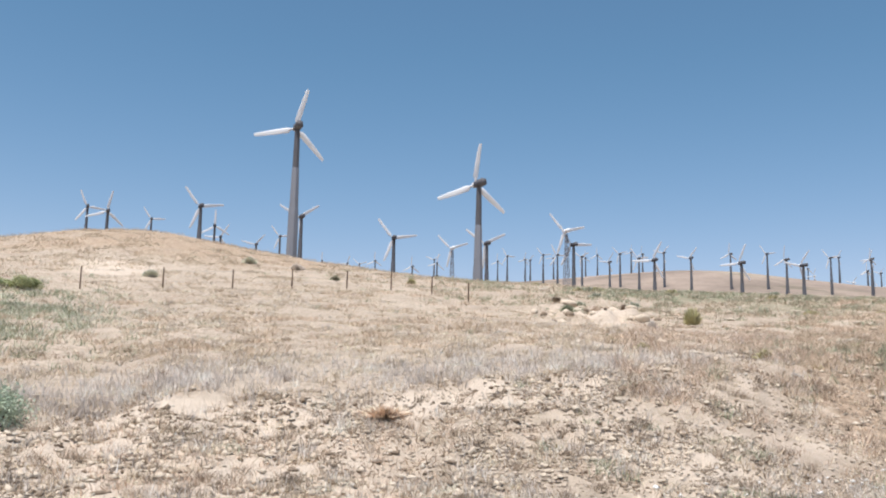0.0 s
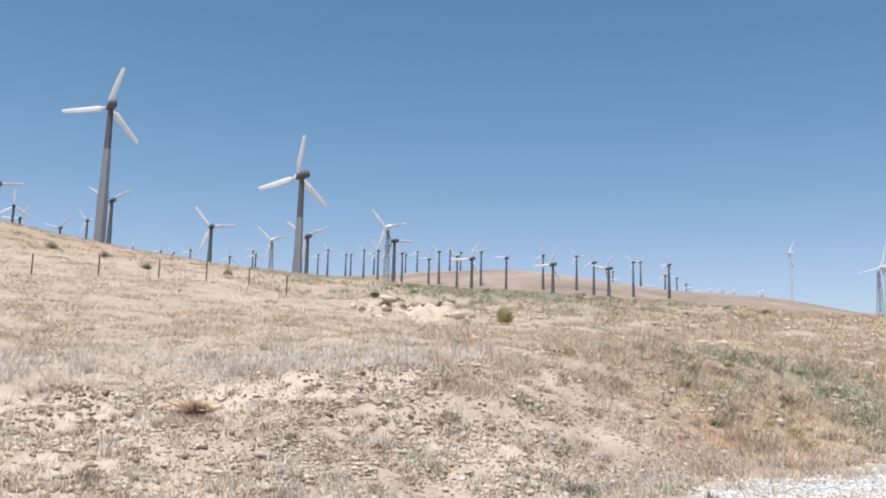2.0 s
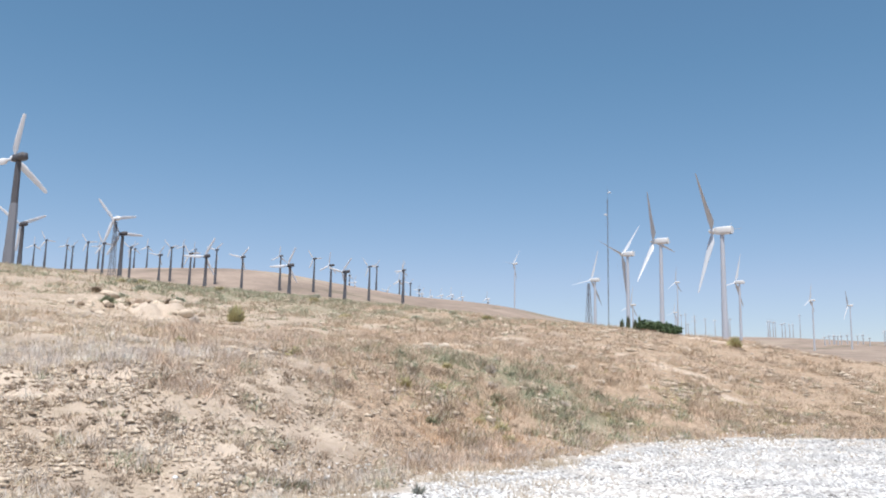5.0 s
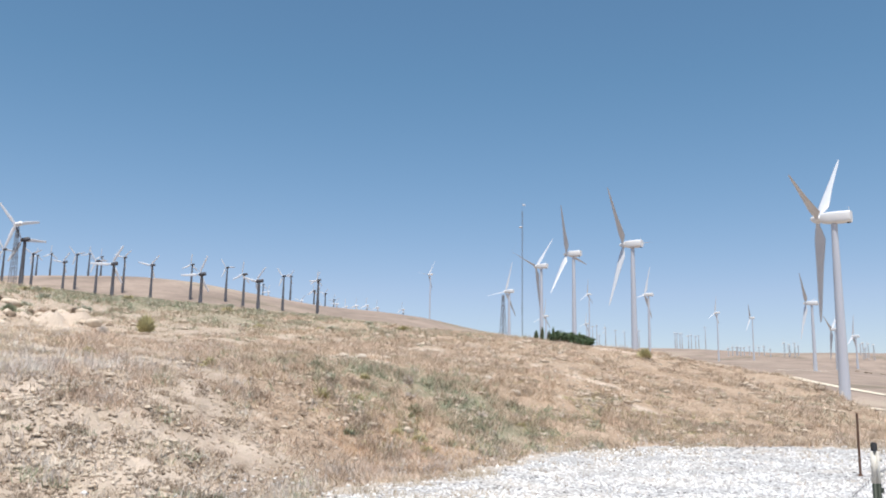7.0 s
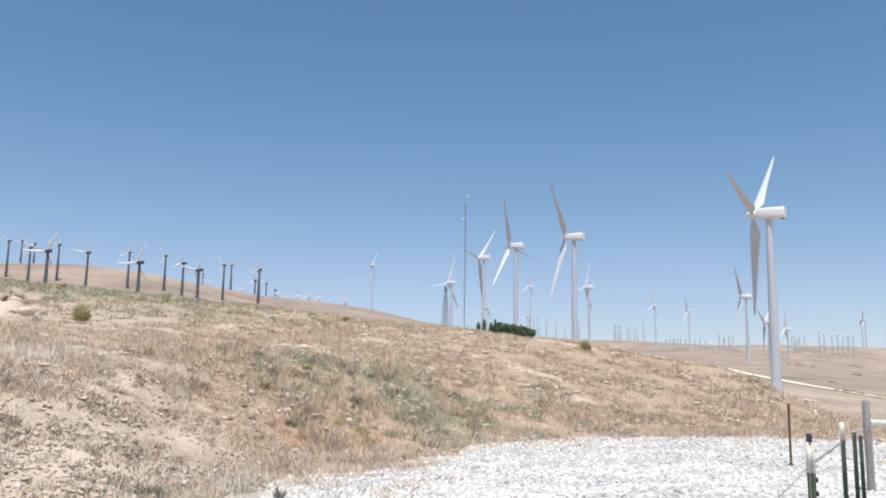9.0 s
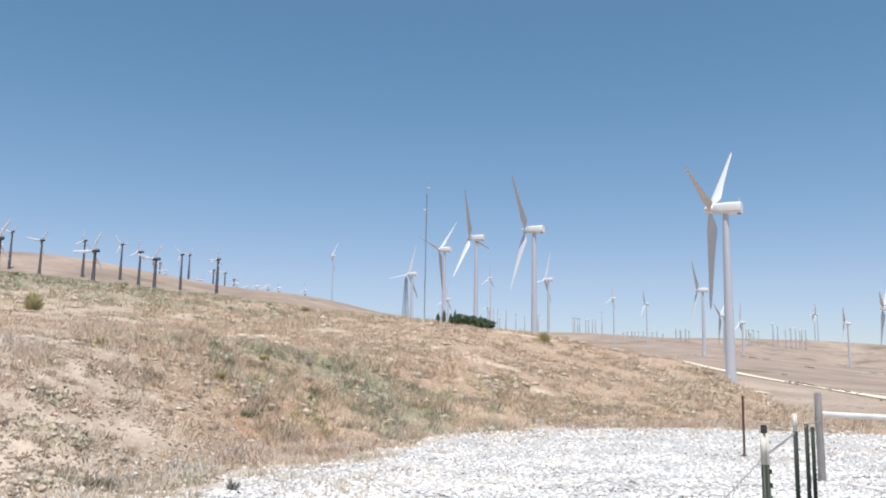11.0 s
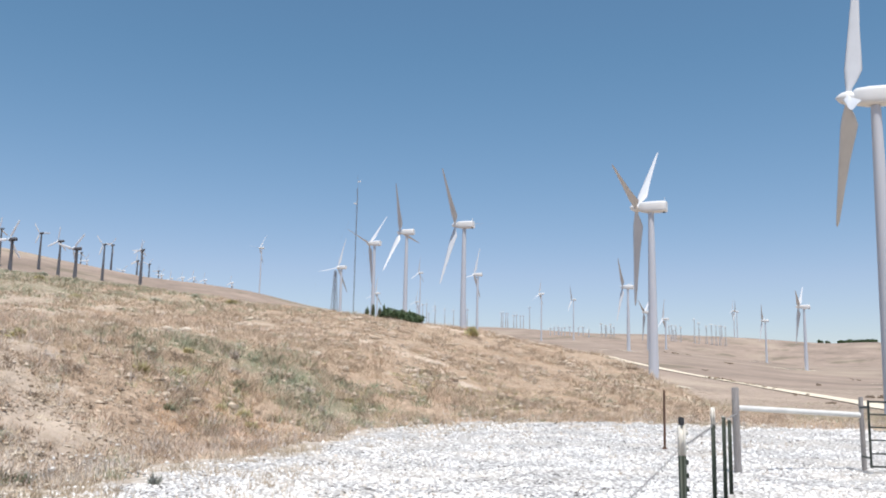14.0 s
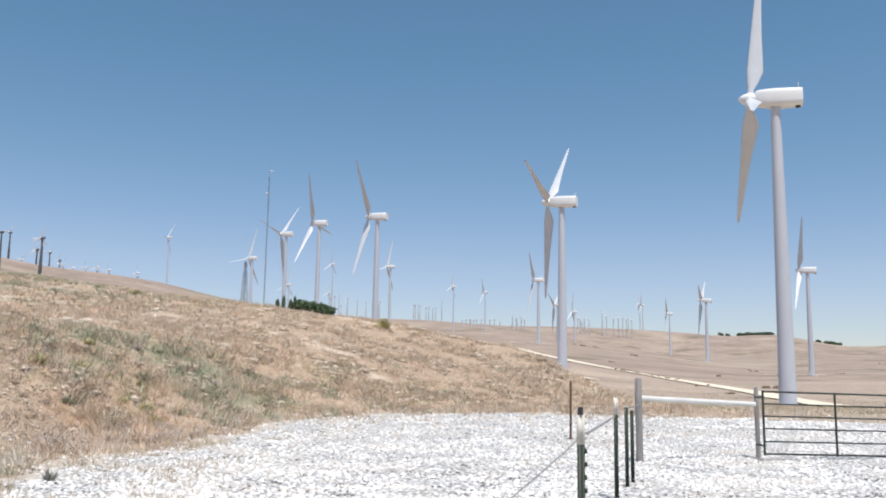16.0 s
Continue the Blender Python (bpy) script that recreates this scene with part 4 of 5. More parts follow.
for k in range(60):
    a, r = rng.gauss(10.3, 1.9), rng.gauss(56.5, 3.2)
    rock(r * math.sin(radians(a)), r * math.cos(radians(a)), rng.uniform(0.08, 0.3), M_CLOD if k % 2 == 0 else M_CLAY, 90 + k, "eroded lump of brown clay in the shallow gully", "clay_lump", flat=0.75)
for k, (a, r, size) in enumerate(((8.0, 66.5, 0.55), (8.7, 64.5, 0.95), (9.4, 62.0, 0.8), (9.7, 60.3, 0.6), (10.4, 61.5, 0.7), (10.9, 60.0, 1.05), (11.5, 58.8, 0.8), (12.2, 60.2, 0.6), (12.7, 58.2, 0.65), (13.3, 55.8, 0.75), (12.3, 55.5, 0.5))):
    rock(r * math.sin(radians(a)), r * math.cos(radians(a)), size * 0.8, M_CLAY, 300 + k, "pale eroded clay lobe in the shallow gully", "clay_lobe", 0.5)
# earth ledges: dark clod colour stands in for the shadow under each
for k, (a, r, size) in enumerate(((-11.8, 13.0, 0.2), (-10.6, 13.3, 0.16), (-9.6, 13.7, 0.18), (-5.9, 14.9, 0.13), (-8.1, 14.2, 0.13), (-24.0, 15.6, 0.2), (-18.9, 13.0, 0.17), (-18.5, 17.5, 0.13), (-2.1, 14.9, 0.14), (-3.2, 14.5, 0.15))):
    ledge = rock(r * math.sin(radians(a)), r * math.cos(radians(a)), size * 0.5, M_CLOD, 400 + k, "low earth ledge on the clay bank, dark for its undercut shade", "earth_ledge", 0.42)
    ledge.matrix_world = pose(r * math.sin(radians(a)), r * math.cos(radians(a)), at(r * math.sin(radians(a)), r * math.cos(radians(a))), 0, 0, -a + 10 * math.sin(k * 2.1)) @ Matrix.Diagonal((1.5, 1, 1, 1))
# rock shapes stand in for an unclear dark spot and a culvert-like trough
rock(57.0, 37.1, 0.55, M_CLOD, 201, "low dark lump of unclear kind on the brown slope", "dark_rock", 0.45)
rock(61.8, 25.7, 0.8, M_CLOD, 202, "low dark lump standing for a culvert-like trough behind the gravel pad", "dark_rock", 0.35)
rock(22.5, 22.0, 0.1, M_CLOD, 203, "small dark stone at the edge of the gravel", "dark_rock", 0.8)

# ---- white cabinet in the valley and a pipe on the crest ----
bm = bmesh.new()
for v in bmesh.ops.create_cube(bm, size=1)["verts"]:
    v.co = Vector((v.co.x * 1.8, v.co.y * 1.2, v.co.z * 1.5 + 0.7))
bmesh.ops.bevel(bm, geom=bm.edges[:], offset=0.05, segments=1, affect="EDGES")
cabinet = empty_thing("electrical_cabinet", pose(88.6, 317.8, at(88.6, 317.8)), "white steel electrical cabinet standing in dry grass", "cabinet")
body = part("body", bm, M_WHITE, cabinet)
bm = bmesh.new()
for v in bmesh.ops.create_cube(bm, size=1)["verts"]:
    v.co = Vector((v.co.x * 1.9, v.co.y * 1.3, v.co.z * 0.08 + 1.5))
part("lid", bm, M_WHITE, cabinet)
bm = bmesh.new()
tube(bm, [(-0.6, 0, 0.12), (0.6, 0.1, 0.12)], 0.13, 12)
pipe = part("pipe", bm, M_RAIL)
pipe.matrix_world = pose(49.2, 65.5, at(49.2, 65.5))
tagged(pipe, "short white pipe lying on the dry crest", "pipe")

# ---- shrubs ----
def leaves(centres, spread, count, size, rng_np, flat=0.8):
    """Small leaf quads scattered through clumps: vertices and faces."""
    c = np.asarray(centres, float)
    pick = rng_np.integers(0, len(c), count)
    d = rng_np.normal(size=(count, 3))
    d *= (rng_np.random(count) ** 0.45 / np.linalg.norm(d, axis=1))[:, None] * np.asarray(spread)[pick][:, None]
    d[:, 2] *= flat
    p = c[pick] + d
    u = rng_np.normal(size=(count, 3))
    u /= np.linalg.norm(u, axis=1)[:, None]
    w = np.cross(u, rng_np.normal(size=(count, 3)))
    w /= np.linalg.norm(w, axis=1)[:, None]
    s = size * rng_np.uniform(0.5, 1.3, (count, 1))
    verts = np.stack([p - u * s, p + w * s * 0.45, p + u * s, p - w * s * 0.45], 1).reshape(-1, 3)
    verts[:, 2] = np.maximum(verts[:, 2], 0.0)
    return verts, np.arange(count * 4).reshape(-1, 4)


def shrub(name, x, y, wide, tall, count, leaf, material, label, category, seed, clumps=9, twiggy=False):
    """A low bush: leafy clumps on stems, or a dome of thin dry twigs."""
    rng_np = np.random.default_rng(seed)
    base = at(x, y)
    root = empty_thing(name, pose(x, y, base - 0.02), label, category)
    a = rng_np.uniform(0, 2 * np.pi, clumps)
    q = wide / 2 * 0.72 * np.sqrt(rng_np.random(clumps))
    top = tall * (0.45 + 0.3 * rng_np.random(clumps)) * (1 - 0.5 * (q / (wide / 2)) ** 2)
    centres = np.stack([q * np.cos(a), q * np.sin(a), top], 1)
    spread = rng_np.uniform(0.26, 0.42, clumps) * min(wide, tall * 1.4)
    bm = bmesh.new()
    for c in centres:
        m = Vector(c)
        tube(bm, [(m.x * 0.15, m.y * 0.15, -0.05), tuple(m * 0.5 + Vector((0, 0, 0.05 * tall))), tuple(m)], [0.03 * tall, 0.02 * tall, 0.008 * tall], 5)
    part("stems", bm, M_BARK, root)
    if twiggy:
        d = rng_np.normal(size=(count, 3))
        d[:, 2] = np.abs(d[:, 2]) + 0.15
        d /= np.linalg.norm(d, axis=1)[:, None]
        lobe = 0.8 + 0.3 * np.sin(3 * np.arctan2(d[:, 1], d[:, 0]) + seed) * (1 - d[:, 2])
        tip = d * (rng_np.uniform(0.55, 1.05, count) * lobe)[:, None] * np.array([wide / 2, wide / 2, tall])
        foot = tip * np.array([0.45, 0.45, 0.0]) * rng_np.random((count, 1)) + np.array([0, 0, 0.01])
        side = np.cross(tip - foot, rng_np.normal(size=(count, 3)))
        side *= (leaf * 0.35 * rng_np.uniform(0.5, 1.2, count) / np.linalg.norm(side, axis=1))[:, None]
        middle = foot * 0.4 + tip * 0.6
        verts = np.stack([foot, middle + side, tip, middle - side], 1).reshape(-1, 3)
        faces = np.arange(count * 4).reshape(-1, 4)
    else:
        verts, faces = leaves(centres, spread, count, leaf, rng_np)
    sheet_mesh("crown", verts, faces, material, root)
    return root


for k, (x, y, wide, tall) in enumerate(((48.1, 56.5, 0.5, 1.2), (48.45, 56.15, 0.5, 1.6), (48.85, 55.75, 0.6, 1.3), (49.4, 55.3, 1.2, 1.0), (50.0, 54.7, 1.3, 1.05), (50.5, 54.1, 1.4, 0.95), (51.0, 53.6, 1.2, 0.75), (49.1, 55.5, 0.45, 1.75), (49.7, 55.0, 0.5, 1.5), (50.3, 54.4, 0.45, 1.35), (50.8, 53.9, 0.5, 1.1))):
    slim = wide < 1
    tagged(shrub("juniper_bush", x, y, wide, tall, 420 if slim else 1300, 0.08 if slim else 0.12, M_JUNIPER, "ragged upright green juniper bush on the crest", "bush", 30 + k, 14, slim), group="juniper bushes on the crest")
SHRUBS = [
    (14.8, 50.8, 1.5, 1.5, "olive_bush", M_LIME, "upright olive green bush in dry grass"), (12.0, 48.6, 0.9, 0.8, "dry_bush", M_ASH, "small grey dry bush by the gully"),
    (-7.75, 16.7, 1.2, 1.1, "sage_bush", M_TEAL, "soft grey-green sage bush among ashen grass"), (-0.8, 16.9, 1.5, 0.36, "rust_bush", M_PEACH, "low rust brown dry bush on bare clay"),
    (51.0, 47.4, 1.7, 1.2, "olive_bush", M_LIME, "yellow-green bush on the brown slope"), (-22.3, 49.0, 3.6, 0.75, "green_thicket", M_GREEN, "low green thicket on the hillside"),
    (6.45, 12.0, 0.34, 0.3, "sage_sprig", M_SPRIG, "small grey-green sprig growing in white gravel"),
    (-18.6, 60.5, 1.6, 0.7, "sage_bush", M_HILLSAGE, "low sage bush on the hillside"), (-7.5, 72.0, 1.2, 0.6, "olive_bush", M_RIDGE, "low olive bush below the crest"),
    (-16.0, 80.0, 2.0, 0.9, "sage_bush", M_HILLSAGE, "low sage bush below the crest"), (-11.5, 78.0, 1.8, 0.8, "dry_bush", M_ASH, "grey dry bush below the crest"), (-1.5, 74.0, 1.1, 0.7, "olive_bush", M_LIME, "low olive bush below the crest"),
    (9.2, 60.0, 1.3, 0.7, "sage_bush", M_SAGE, "sage bush on the gully's edge"), (11.2, 60.5, 1.3, 0.8, "rust_bush", M_RUSTY, "brown dry bush in the gully"),
    (10.6, 61.2, 1.2, 0.6, "dry_bush", M_DEADWEED, "dark dry bush between the clay lobes"), (9.0, 64.0, 1.3, 0.55, "dry_bush", M_DEADWEED, "dark dry bush on top of the clay lobes"), (12.4, 57.2, 1.1, 0.6, "dry_bush", M_DEADWEED, "dark dry bush below the clay lobes"),
    (12.0, 60.0, 1.2, 0.6, "dry_bush", M_RIDGE, "olive dry bush on top of the clay lobes"), (13.4, 58.6, 1.0, 0.6, "dry_bush", M_DEADWEED, "dark dry bush beside the clay lobes")]
for k, (x, y, wide, tall, name, mat, label) in enumerate(SHRUBS):
    leafy = name == "green_thicket" or mat is M_TEAL
    shrub(name, x, y, wide, tall, 7000 if leafy else 110 if wide < 0.5 else 900, (0.016 if leafy else 0.018) + 0.015 * (not leafy) + 0.0007 * math.hypot(x, y), mat, label, "bush", 60 + k, 16 if leafy else 9, not leafy)
rng = random.Random(23)
for k in range(44):
    a, r = rng.gauss(32, 6.5), max(21.5, rng.gauss(28, 4.0))
    x, y = r * math.sin(radians(a)), r * math.cos(radians(a))
    s = rng.uniform(0.3, 0.85)
    if r < soft_curve(np.array(a), FOOT_R) + 1.5:
        continue
    tagged(shrub("sage_bush", x, y, s, s * 0.5, 200, 0.06, rng.choice([M_SAGE, M_SAGE, M_LIME, M_ASH]), "low grey-green sage bush on the slope", "bush", 100 + k, 6, True), group="sage bushes on the slope")
for k in range(20):
    a, r = rng.uniform(4, 34), rng.uniform(64, 90)
    x, y = r * math.sin(radians(a)), r * math.cos(radians(a))
    s = rng.uniform(0.8, 1.8)
    tagged(shrub("sage_bush", x, y, s, s * 0.36, 200, 0.12, rng.choice([M_SAGE_PALE, M_LIME, M_SAGE_PALE]), "low olive sage bush along the ridge", "bush", 200 + k, 6, True), group="sage bushes along the ridge")

# ---- grass, weeds and stones that nobody could count ----
def scatter(count, az0, az1, r0, r1, weight, seed):
    """Places on the ground, as dense in view far off as near by, thinned by weight(bearing, distance)."""
    rng_np = np.random.default_rng(seed)
    az = rng_np.uniform(az0, az1, count)
    r = np.exp(rng_np.uniform(np.log(r0), np.log(r1), count))
    keep = rng_np.random(count) < weight(az, r)
    az, r = az[keep], r[keep]
    x, y = r * np.sin(np.radians(az)), r * np.cos(np.radians(az))
    return x, y, land(x, y), r, rng_np


def stalks(name, places, blades, tall, wide, lean, material, label, spread=0.06):
    x, y, z, r, rng_np = places
    n = len(x)
    grow = (0.6 + 0.8 * rng_np.random(n))
    far = np.maximum(1, r / 22) ** 0.6
    base = np.repeat(np.stack([x, y, z], 1), blades, 0)
    m = n * blades
    base[:, :2] += rng_np.normal(size=(m, 2)) * spread * np.repeat(far, blades)[:, None]
    a = rng_np.uniform(0, 2 * np.pi, m)
    h = tall * np.repeat(grow, blades) * rng_np.uniform(0.5, 1.1, m)
    w = wide * np.repeat(far, blades) * rng_np.uniform(0.6, 1.3, m)
    side = np.stack([np.cos(a), np.sin(a), 0 * a], 1) * w[:, None]
    top = base + np.stack([rng_np.normal(size=m) * lean * h, rng_np.normal(size=m) * lean * h, h], 1)
    base[:, 2] -= 0.03
    verts = np.stack([base - side, base + side, top], 1).reshape(-1, 3)
    ob = sheet_mesh(name, verts, np.arange(m * 3).reshape(-1, 3), material)
    return tagged(ob, label, "grass", kind="stuff")


def stones(name, places, small, big, material, label, flat=0.65):
    x, y, z, r, rng_np = places
    n = len(x)
    s = rng_np.uniform(small, big, n) * np.maximum(1, r / 20) ** 0.5
    shape = np.array([(1, 0, 0), (0, 1, 0), (-1, 0, 0), (0, -1, 0), (0, 0, 1), (0, 0, -1)], float)
    k = shape[None] * (s[:, None] * rng_np.uniform(0.55, 1.2, (n, 6)))[..., None]
    k += rng_np.normal(size=(n, 6, 3)) * s[:, None, None] * 0.22
    k[..., 2] *= flat
    a = rng_np.uniform(0, 2 * np.pi, n)[:, None]
    verts = np.stack([k[..., 0] * np.cos(a) - k[..., 1] * np.sin(a) + x[:, None], k[..., 0] * np.sin(a) + k[..., 1] * np.cos(a) + y[:, None], k[..., 2] + z[:, None] + 0.38 * flat * s[:, None]], -1)
    tri = np.array([(0, 1, 4), (1, 2, 4), (2, 3, 4), (3, 0, 4), (1, 0, 5), (2, 1, 5), (3, 2, 5), (0, 3, 5)])
    faces = (tri[None] + 6 * np.arange(n)[:, None, None]).reshape(-1, 3)
    ob = sheet_mesh(name, verts.reshape(-1, 3), faces, material)
    return tagged(ob, label, "stones", kind="stuff")


def zone(az, r):
    x, y = r * np.sin(np.radians(az)), r * np.cos(np.radians(az))
    return 1 - pad_amount(az, r), fbm(x, y, 3.0, 3), soft_curve(az, LIP_R)


def fine_patch(az, r):
    x, y = r * np.sin(np.radians(az)), r * np.cos(np.radians(az))
    return fbm(x, y, 0.7 * np.sqrt(np.maximum(1, r / 18)), 2)


def lip_face(az, r):
    return bump_at(r, soft_curve(az, LIP_R) - 1.0, 0.8) * np.clip((13 - az) / 4, 0, 1)


def crumbled(az, r):
    """Bare crumbling foot of the slope, with few plants."""
    return 1 - 0.5 * bump_at(az, 21, 11) * bump_at(r, 15.5, 4.2)


def straw_weight(az, r):
    off, patch, lip = zone(az, r)
    bank = (r < lip) * np.clip((22 - az) / 6, 0, 1)
    return off * np.clip(0.4 + 0.9 * fine_patch(az, r), 0.04, 1) * (1 - 0.65 * bank) * (1 - 0.85 * lip_face(az, r)) * crumbled(az, r)


def ash_weight(az, r):
    off, patch, lip = zone(az, r)
    band = bump_at(r, lip + 1.9, 2.0) * np.clip((22 - az) / 10, 0, 1)
    return off * crumbled(az, r) ** 2 * (1 - 0.9 * lip_face(az, r)) * np.clip(band * (0.8 + 0.5 * patch) + 0.16 * (fine_patch(az, r) > 0.2) + 0.22 * bump_at(r, soft_curve(az, FOOT_R), 1.8) * (az > 18), 0, 1)


def rust_weight(az, r):
    off, patch, lip = zone(az, r)
    bank = (r < lip) * np.clip((18 - az) / 6, 0, 1)
    return off * crumbled(az, r) * (1 - 0.45 * bank) * np.clip(0.65 * bump_at(az, 34, 7) * bump_at(r, 20, 4) + 0.4 * np.clip((az - 18) / 12, 0, 1) * (r < 90) * np.clip(0.4 + 1.2 * fine_patch(az, r), 0, 1.4) + 0.65 * bump_at(az, -10, 13) * bump_at(r, 15.5, 2.4) + 0.3 * (patch > 0.15), 0, 1)


def clod_weight(az, r):
    off, patch, lip = zone(az, r)
    return off * np.clip((lip + 0.5 - r) * 2, 0, 1) * np.clip((30 - az) / 10, 0.05, 1) * crumbled(az, r) ** 0.6 * np.clip(0.45 + 0.9 * fine_patch(az, r), 0.03, 1)


stalks("dry_grass", scatter(135000, -34, 82, 11, 105, straw_weight, 1), 7, 0.10, 0.009, 0.9, M_STRAW, "short straw-coloured dry grass over the hillside")
stalks("ashen_grass", scatter(75000, -34, 82, 11, 60, ash_weight, 2), 7, 0.24, 0.009, 0.4, M_ASH, "ashen grey dead weeds in a band on the slope")
stalks("rust_grass", scatter(75000, -34, 82, 11, 95, rust_weight, 3), 7, 0.12, 0.009, 0.85, M_RUSTY, "rust brown dry grass over the slope")
stalks("slope_weeds", scatter(26000, 14, 66, 14, 95, lambda az, r: crumbled(az, r) * (1 - pad_amount(az, r)) * np.clip(0.15 + 1.3 * fine_patch(az, r), 0, 1), 12), 12, 0.085, 0.010, 1.1, M_DEADWEED, "dark dead weeds in clumps over the brown slope", 0.09)
stalks("dark_weeds", scatter(15000, -34, 60, 11, 60, clod_weight, 4), 12, 0.06, 0.008, 1.1, M_DEADWEED, "small dark dead weeds on bare clay", 0.05)
stalks("brown_tussocks", scatter(62000, -34, 82, 13, 105, lambda az, r: (1 - pad_amount(az, r)) * crumbled(az, r) * np.clip(0.25 + 1.1 * fine_patch(az, r), 0, 1) * (1 - 0.8 * (r < soft_curve(az, LIP_R)) * (az < 28)), 9), 13, 0.09, 0.011, 1.1, M_HUMMOCK, "low brown tussocks of dry grass on the slope", 0.09)
def sage_weight(az, r):
    off, patch, lip = zone(az, r)
    band = 0.85 * bump_at(az, 32.5, 7) * bump_at(r, 29.5, 4.5) + 0.6 * bump_at(az, 18, 15) * bump_at(r, 78, 15) + 0.8 * bump_at(az, -25, 4) * bump_at(r, 44, 11) + 0.3 * bump_at(az, 42, 8) * bump_at(r, 33, 5)
    return off * np.clip(1.25 * band, 0, 1) * np.clip(0.5 + 1.2 * fine_patch(az, r), 0, 1)


stalks("sage_tufts", scatter(80000, -34, 60, 18, 100, sage_weight, 10), 9, 0.25, 0.014, 0.7, M_SAGE, "grey-green sage tufts in bands on the slope", 0.08)
stalks("yellow_grass", scatter(26000, 22, 62, 17, 60, lambda az, r: (1 - pad_amount(az, r)) * np.clip(bump_at(az, 33, 5.5) * bump_at(r, 24, 2.2) + bump_at(az, 40.5, 3.5) * bump_at(r, 31.5, 3) + 0.7 * bump_at(az, 46, 8) * bump_at(r, 40, 6), 0, 1) * np.clip(0.35 + 1.2 * fine_patch(az, r), 0, 1), 26), 8, 0.17, 0.009, 0.6, M_LIME, "yellow-green grass in patches below the sage", 0.08)
stalks("ridge_scrub", scatter(9000, 0, 42, 58, 98, lambda az, r: bump_at(az, 19, 15) * bump_at(r, 76, 14) * np.clip(0.35 + 1.2 * fine_patch(az, r), 0, 1), 31), 12, 0.26, 0.016, 0.7, M_RIDGE, "grey-green scrub along the ridge", 0.14)
stalks("olive_scrub", scatter(6000, 0, 46, 55, 98, lambda az, r: bump_at(az, 20, 16) * bump_at(r, 74, 14) * np.clip(0.1 + 1.3 * fine_patch(az + 40, r), 0, 1), 32), 12, 0.26, 0.016, 0.7, M_HUMMOCK, "olive scrub along the ridge", 0.14)
stalks("hill_sage", scatter(11000, -34, -10, 28, 75, lambda az, r: bump_at(az, -27, 7) * bump_at(r, 44, 13) * np.clip(0.45 + 1.0 * fine_patch(az, r), 0, 1), 33), 7, 0.24, 0.012, 0.7, M_HILLSAGE, "soft grey-green scrub on the hillside", 0.12)
stalks("hill_brush", scatter(9000, -34, 8, 60, 118, lambda az, r: np.clip((r - 62) / 20, 0, 1) * np.clip(0.2 + 1.2 * fine_patch(az, r), 0, 1), 34), 12, 0.2, 0.014, 0.8, M_HUMMOCK, "brown brush on the upper hillside", 0.16)
stalks("hill_clumps", scatter(3400, -34, 22, 25, 112, lambda az, r: np.clip(0.12 + 1.2 * fine_patch(az + 60, r), 0, 1), 42), 40, 0.2, 0.011, 0.8, M_TANBRUSH, "low pinkish tan brush in clumps over the hillside", 0.2)
stalks("plain_grass", scatter(9000, 54, 88, 48, 260, lambda az, r: np.clip(0.25 + 1.1 * fine_patch(az, r), 0, 1), 45), 14, 0.26, 0.016, 0.8, M_HUMMOCK, "low brown grass over the near plain", 0.22)
stalks("plain_tufts", scatter(5000, 54, 88, 42, 240, lambda az, r: np.clip(0.05 + 1.2 * fine_patch(az + 33, r), 0, 1), 46), 14, 0.24, 0.016, 0.8, M_RIDGE, "olive tufts over the near plain", 0.22)
stalks("dead_stems", scatter(900, -34, 34, 11, 24, lambda az, r: (1 - pad_amount(az, r)) * np.clip(0.3 + 1.0 * fine_patch(az, r), 0, 1), 35), 5, 0.30, 0.006, 0.28, M_DEADWEED, "tall dark dead stems on the clay bank", 0.03)
stalks("pale_stems", scatter(11000, -8, 36, 11, 25, lambda az, r: (1 - pad_amount(az, r)) * np.clip(0.15 + 1.1 * fine_patch(az, r), 0, 1), 36), 8, 0.13, 0.006, 0.7, M_PALESTEM, "pale grey dead stems on the clay bank", 0.06)
stalks("orange_grass", scatter(4500, 24, 44, 16, 28, lambda az, r: (1 - pad_amount(az, r)) * bump_at(az, 32.5, 4) * bump_at(r, 21, 2.4), 37), 9, 0.14, 0.008, 0.8, M_ORANGE, "orange-brown dry grass by the gravel", 0.07)
stalks("pad_weeds", scatter(34000, 17, 66, 11, 36, lambda az, r: np.clip(pad_amount(az, r) * np.exp(-np.abs(soft_curve(az, FOOT_R) - r) / 3.4), 0, 1) * np.clip(0.2 + 1.6 * fine_patch(az, r), 0, 1), 6), 8, 0.15, 0.008, 0.6, M_HUMMOCK, "thin brown weeds at the edge of the gravel")
stones("clay_clods", scatter(17000, -34, 45, 11, 40, clod_weight, 5), 0.018, 0.07, M_CLOD, "dark clods of earth on bare clay")
stones("lip_clods", scatter(2300, -26, 15, 16, 20.5, lambda az, r: 0.5 * bump_at(r, soft_curve(az, LIP_R) - 1.1, 1.0) * np.clip((16 - az) / 4, 0, 1) * np.clip(0.35 + 1.1 * fine_patch(az, r), 0.05, 1), 47), 0.04, 0.105, M_CLOD, "dark clods of earth along the lip of the bank", 0.8)
stones("clay_lumps", scatter(22000, -34, 40, 11, 34, lambda az, r: clod_weight(az, r) * 0.7 + 0.12 * (1 - pad_amount(az, r)) * (fine_patch(az, r) > 0.1), 21), 0.03, 0.11, M_CLAY, "pale lumps of crumbled clay on the eroded bank", 0.5)
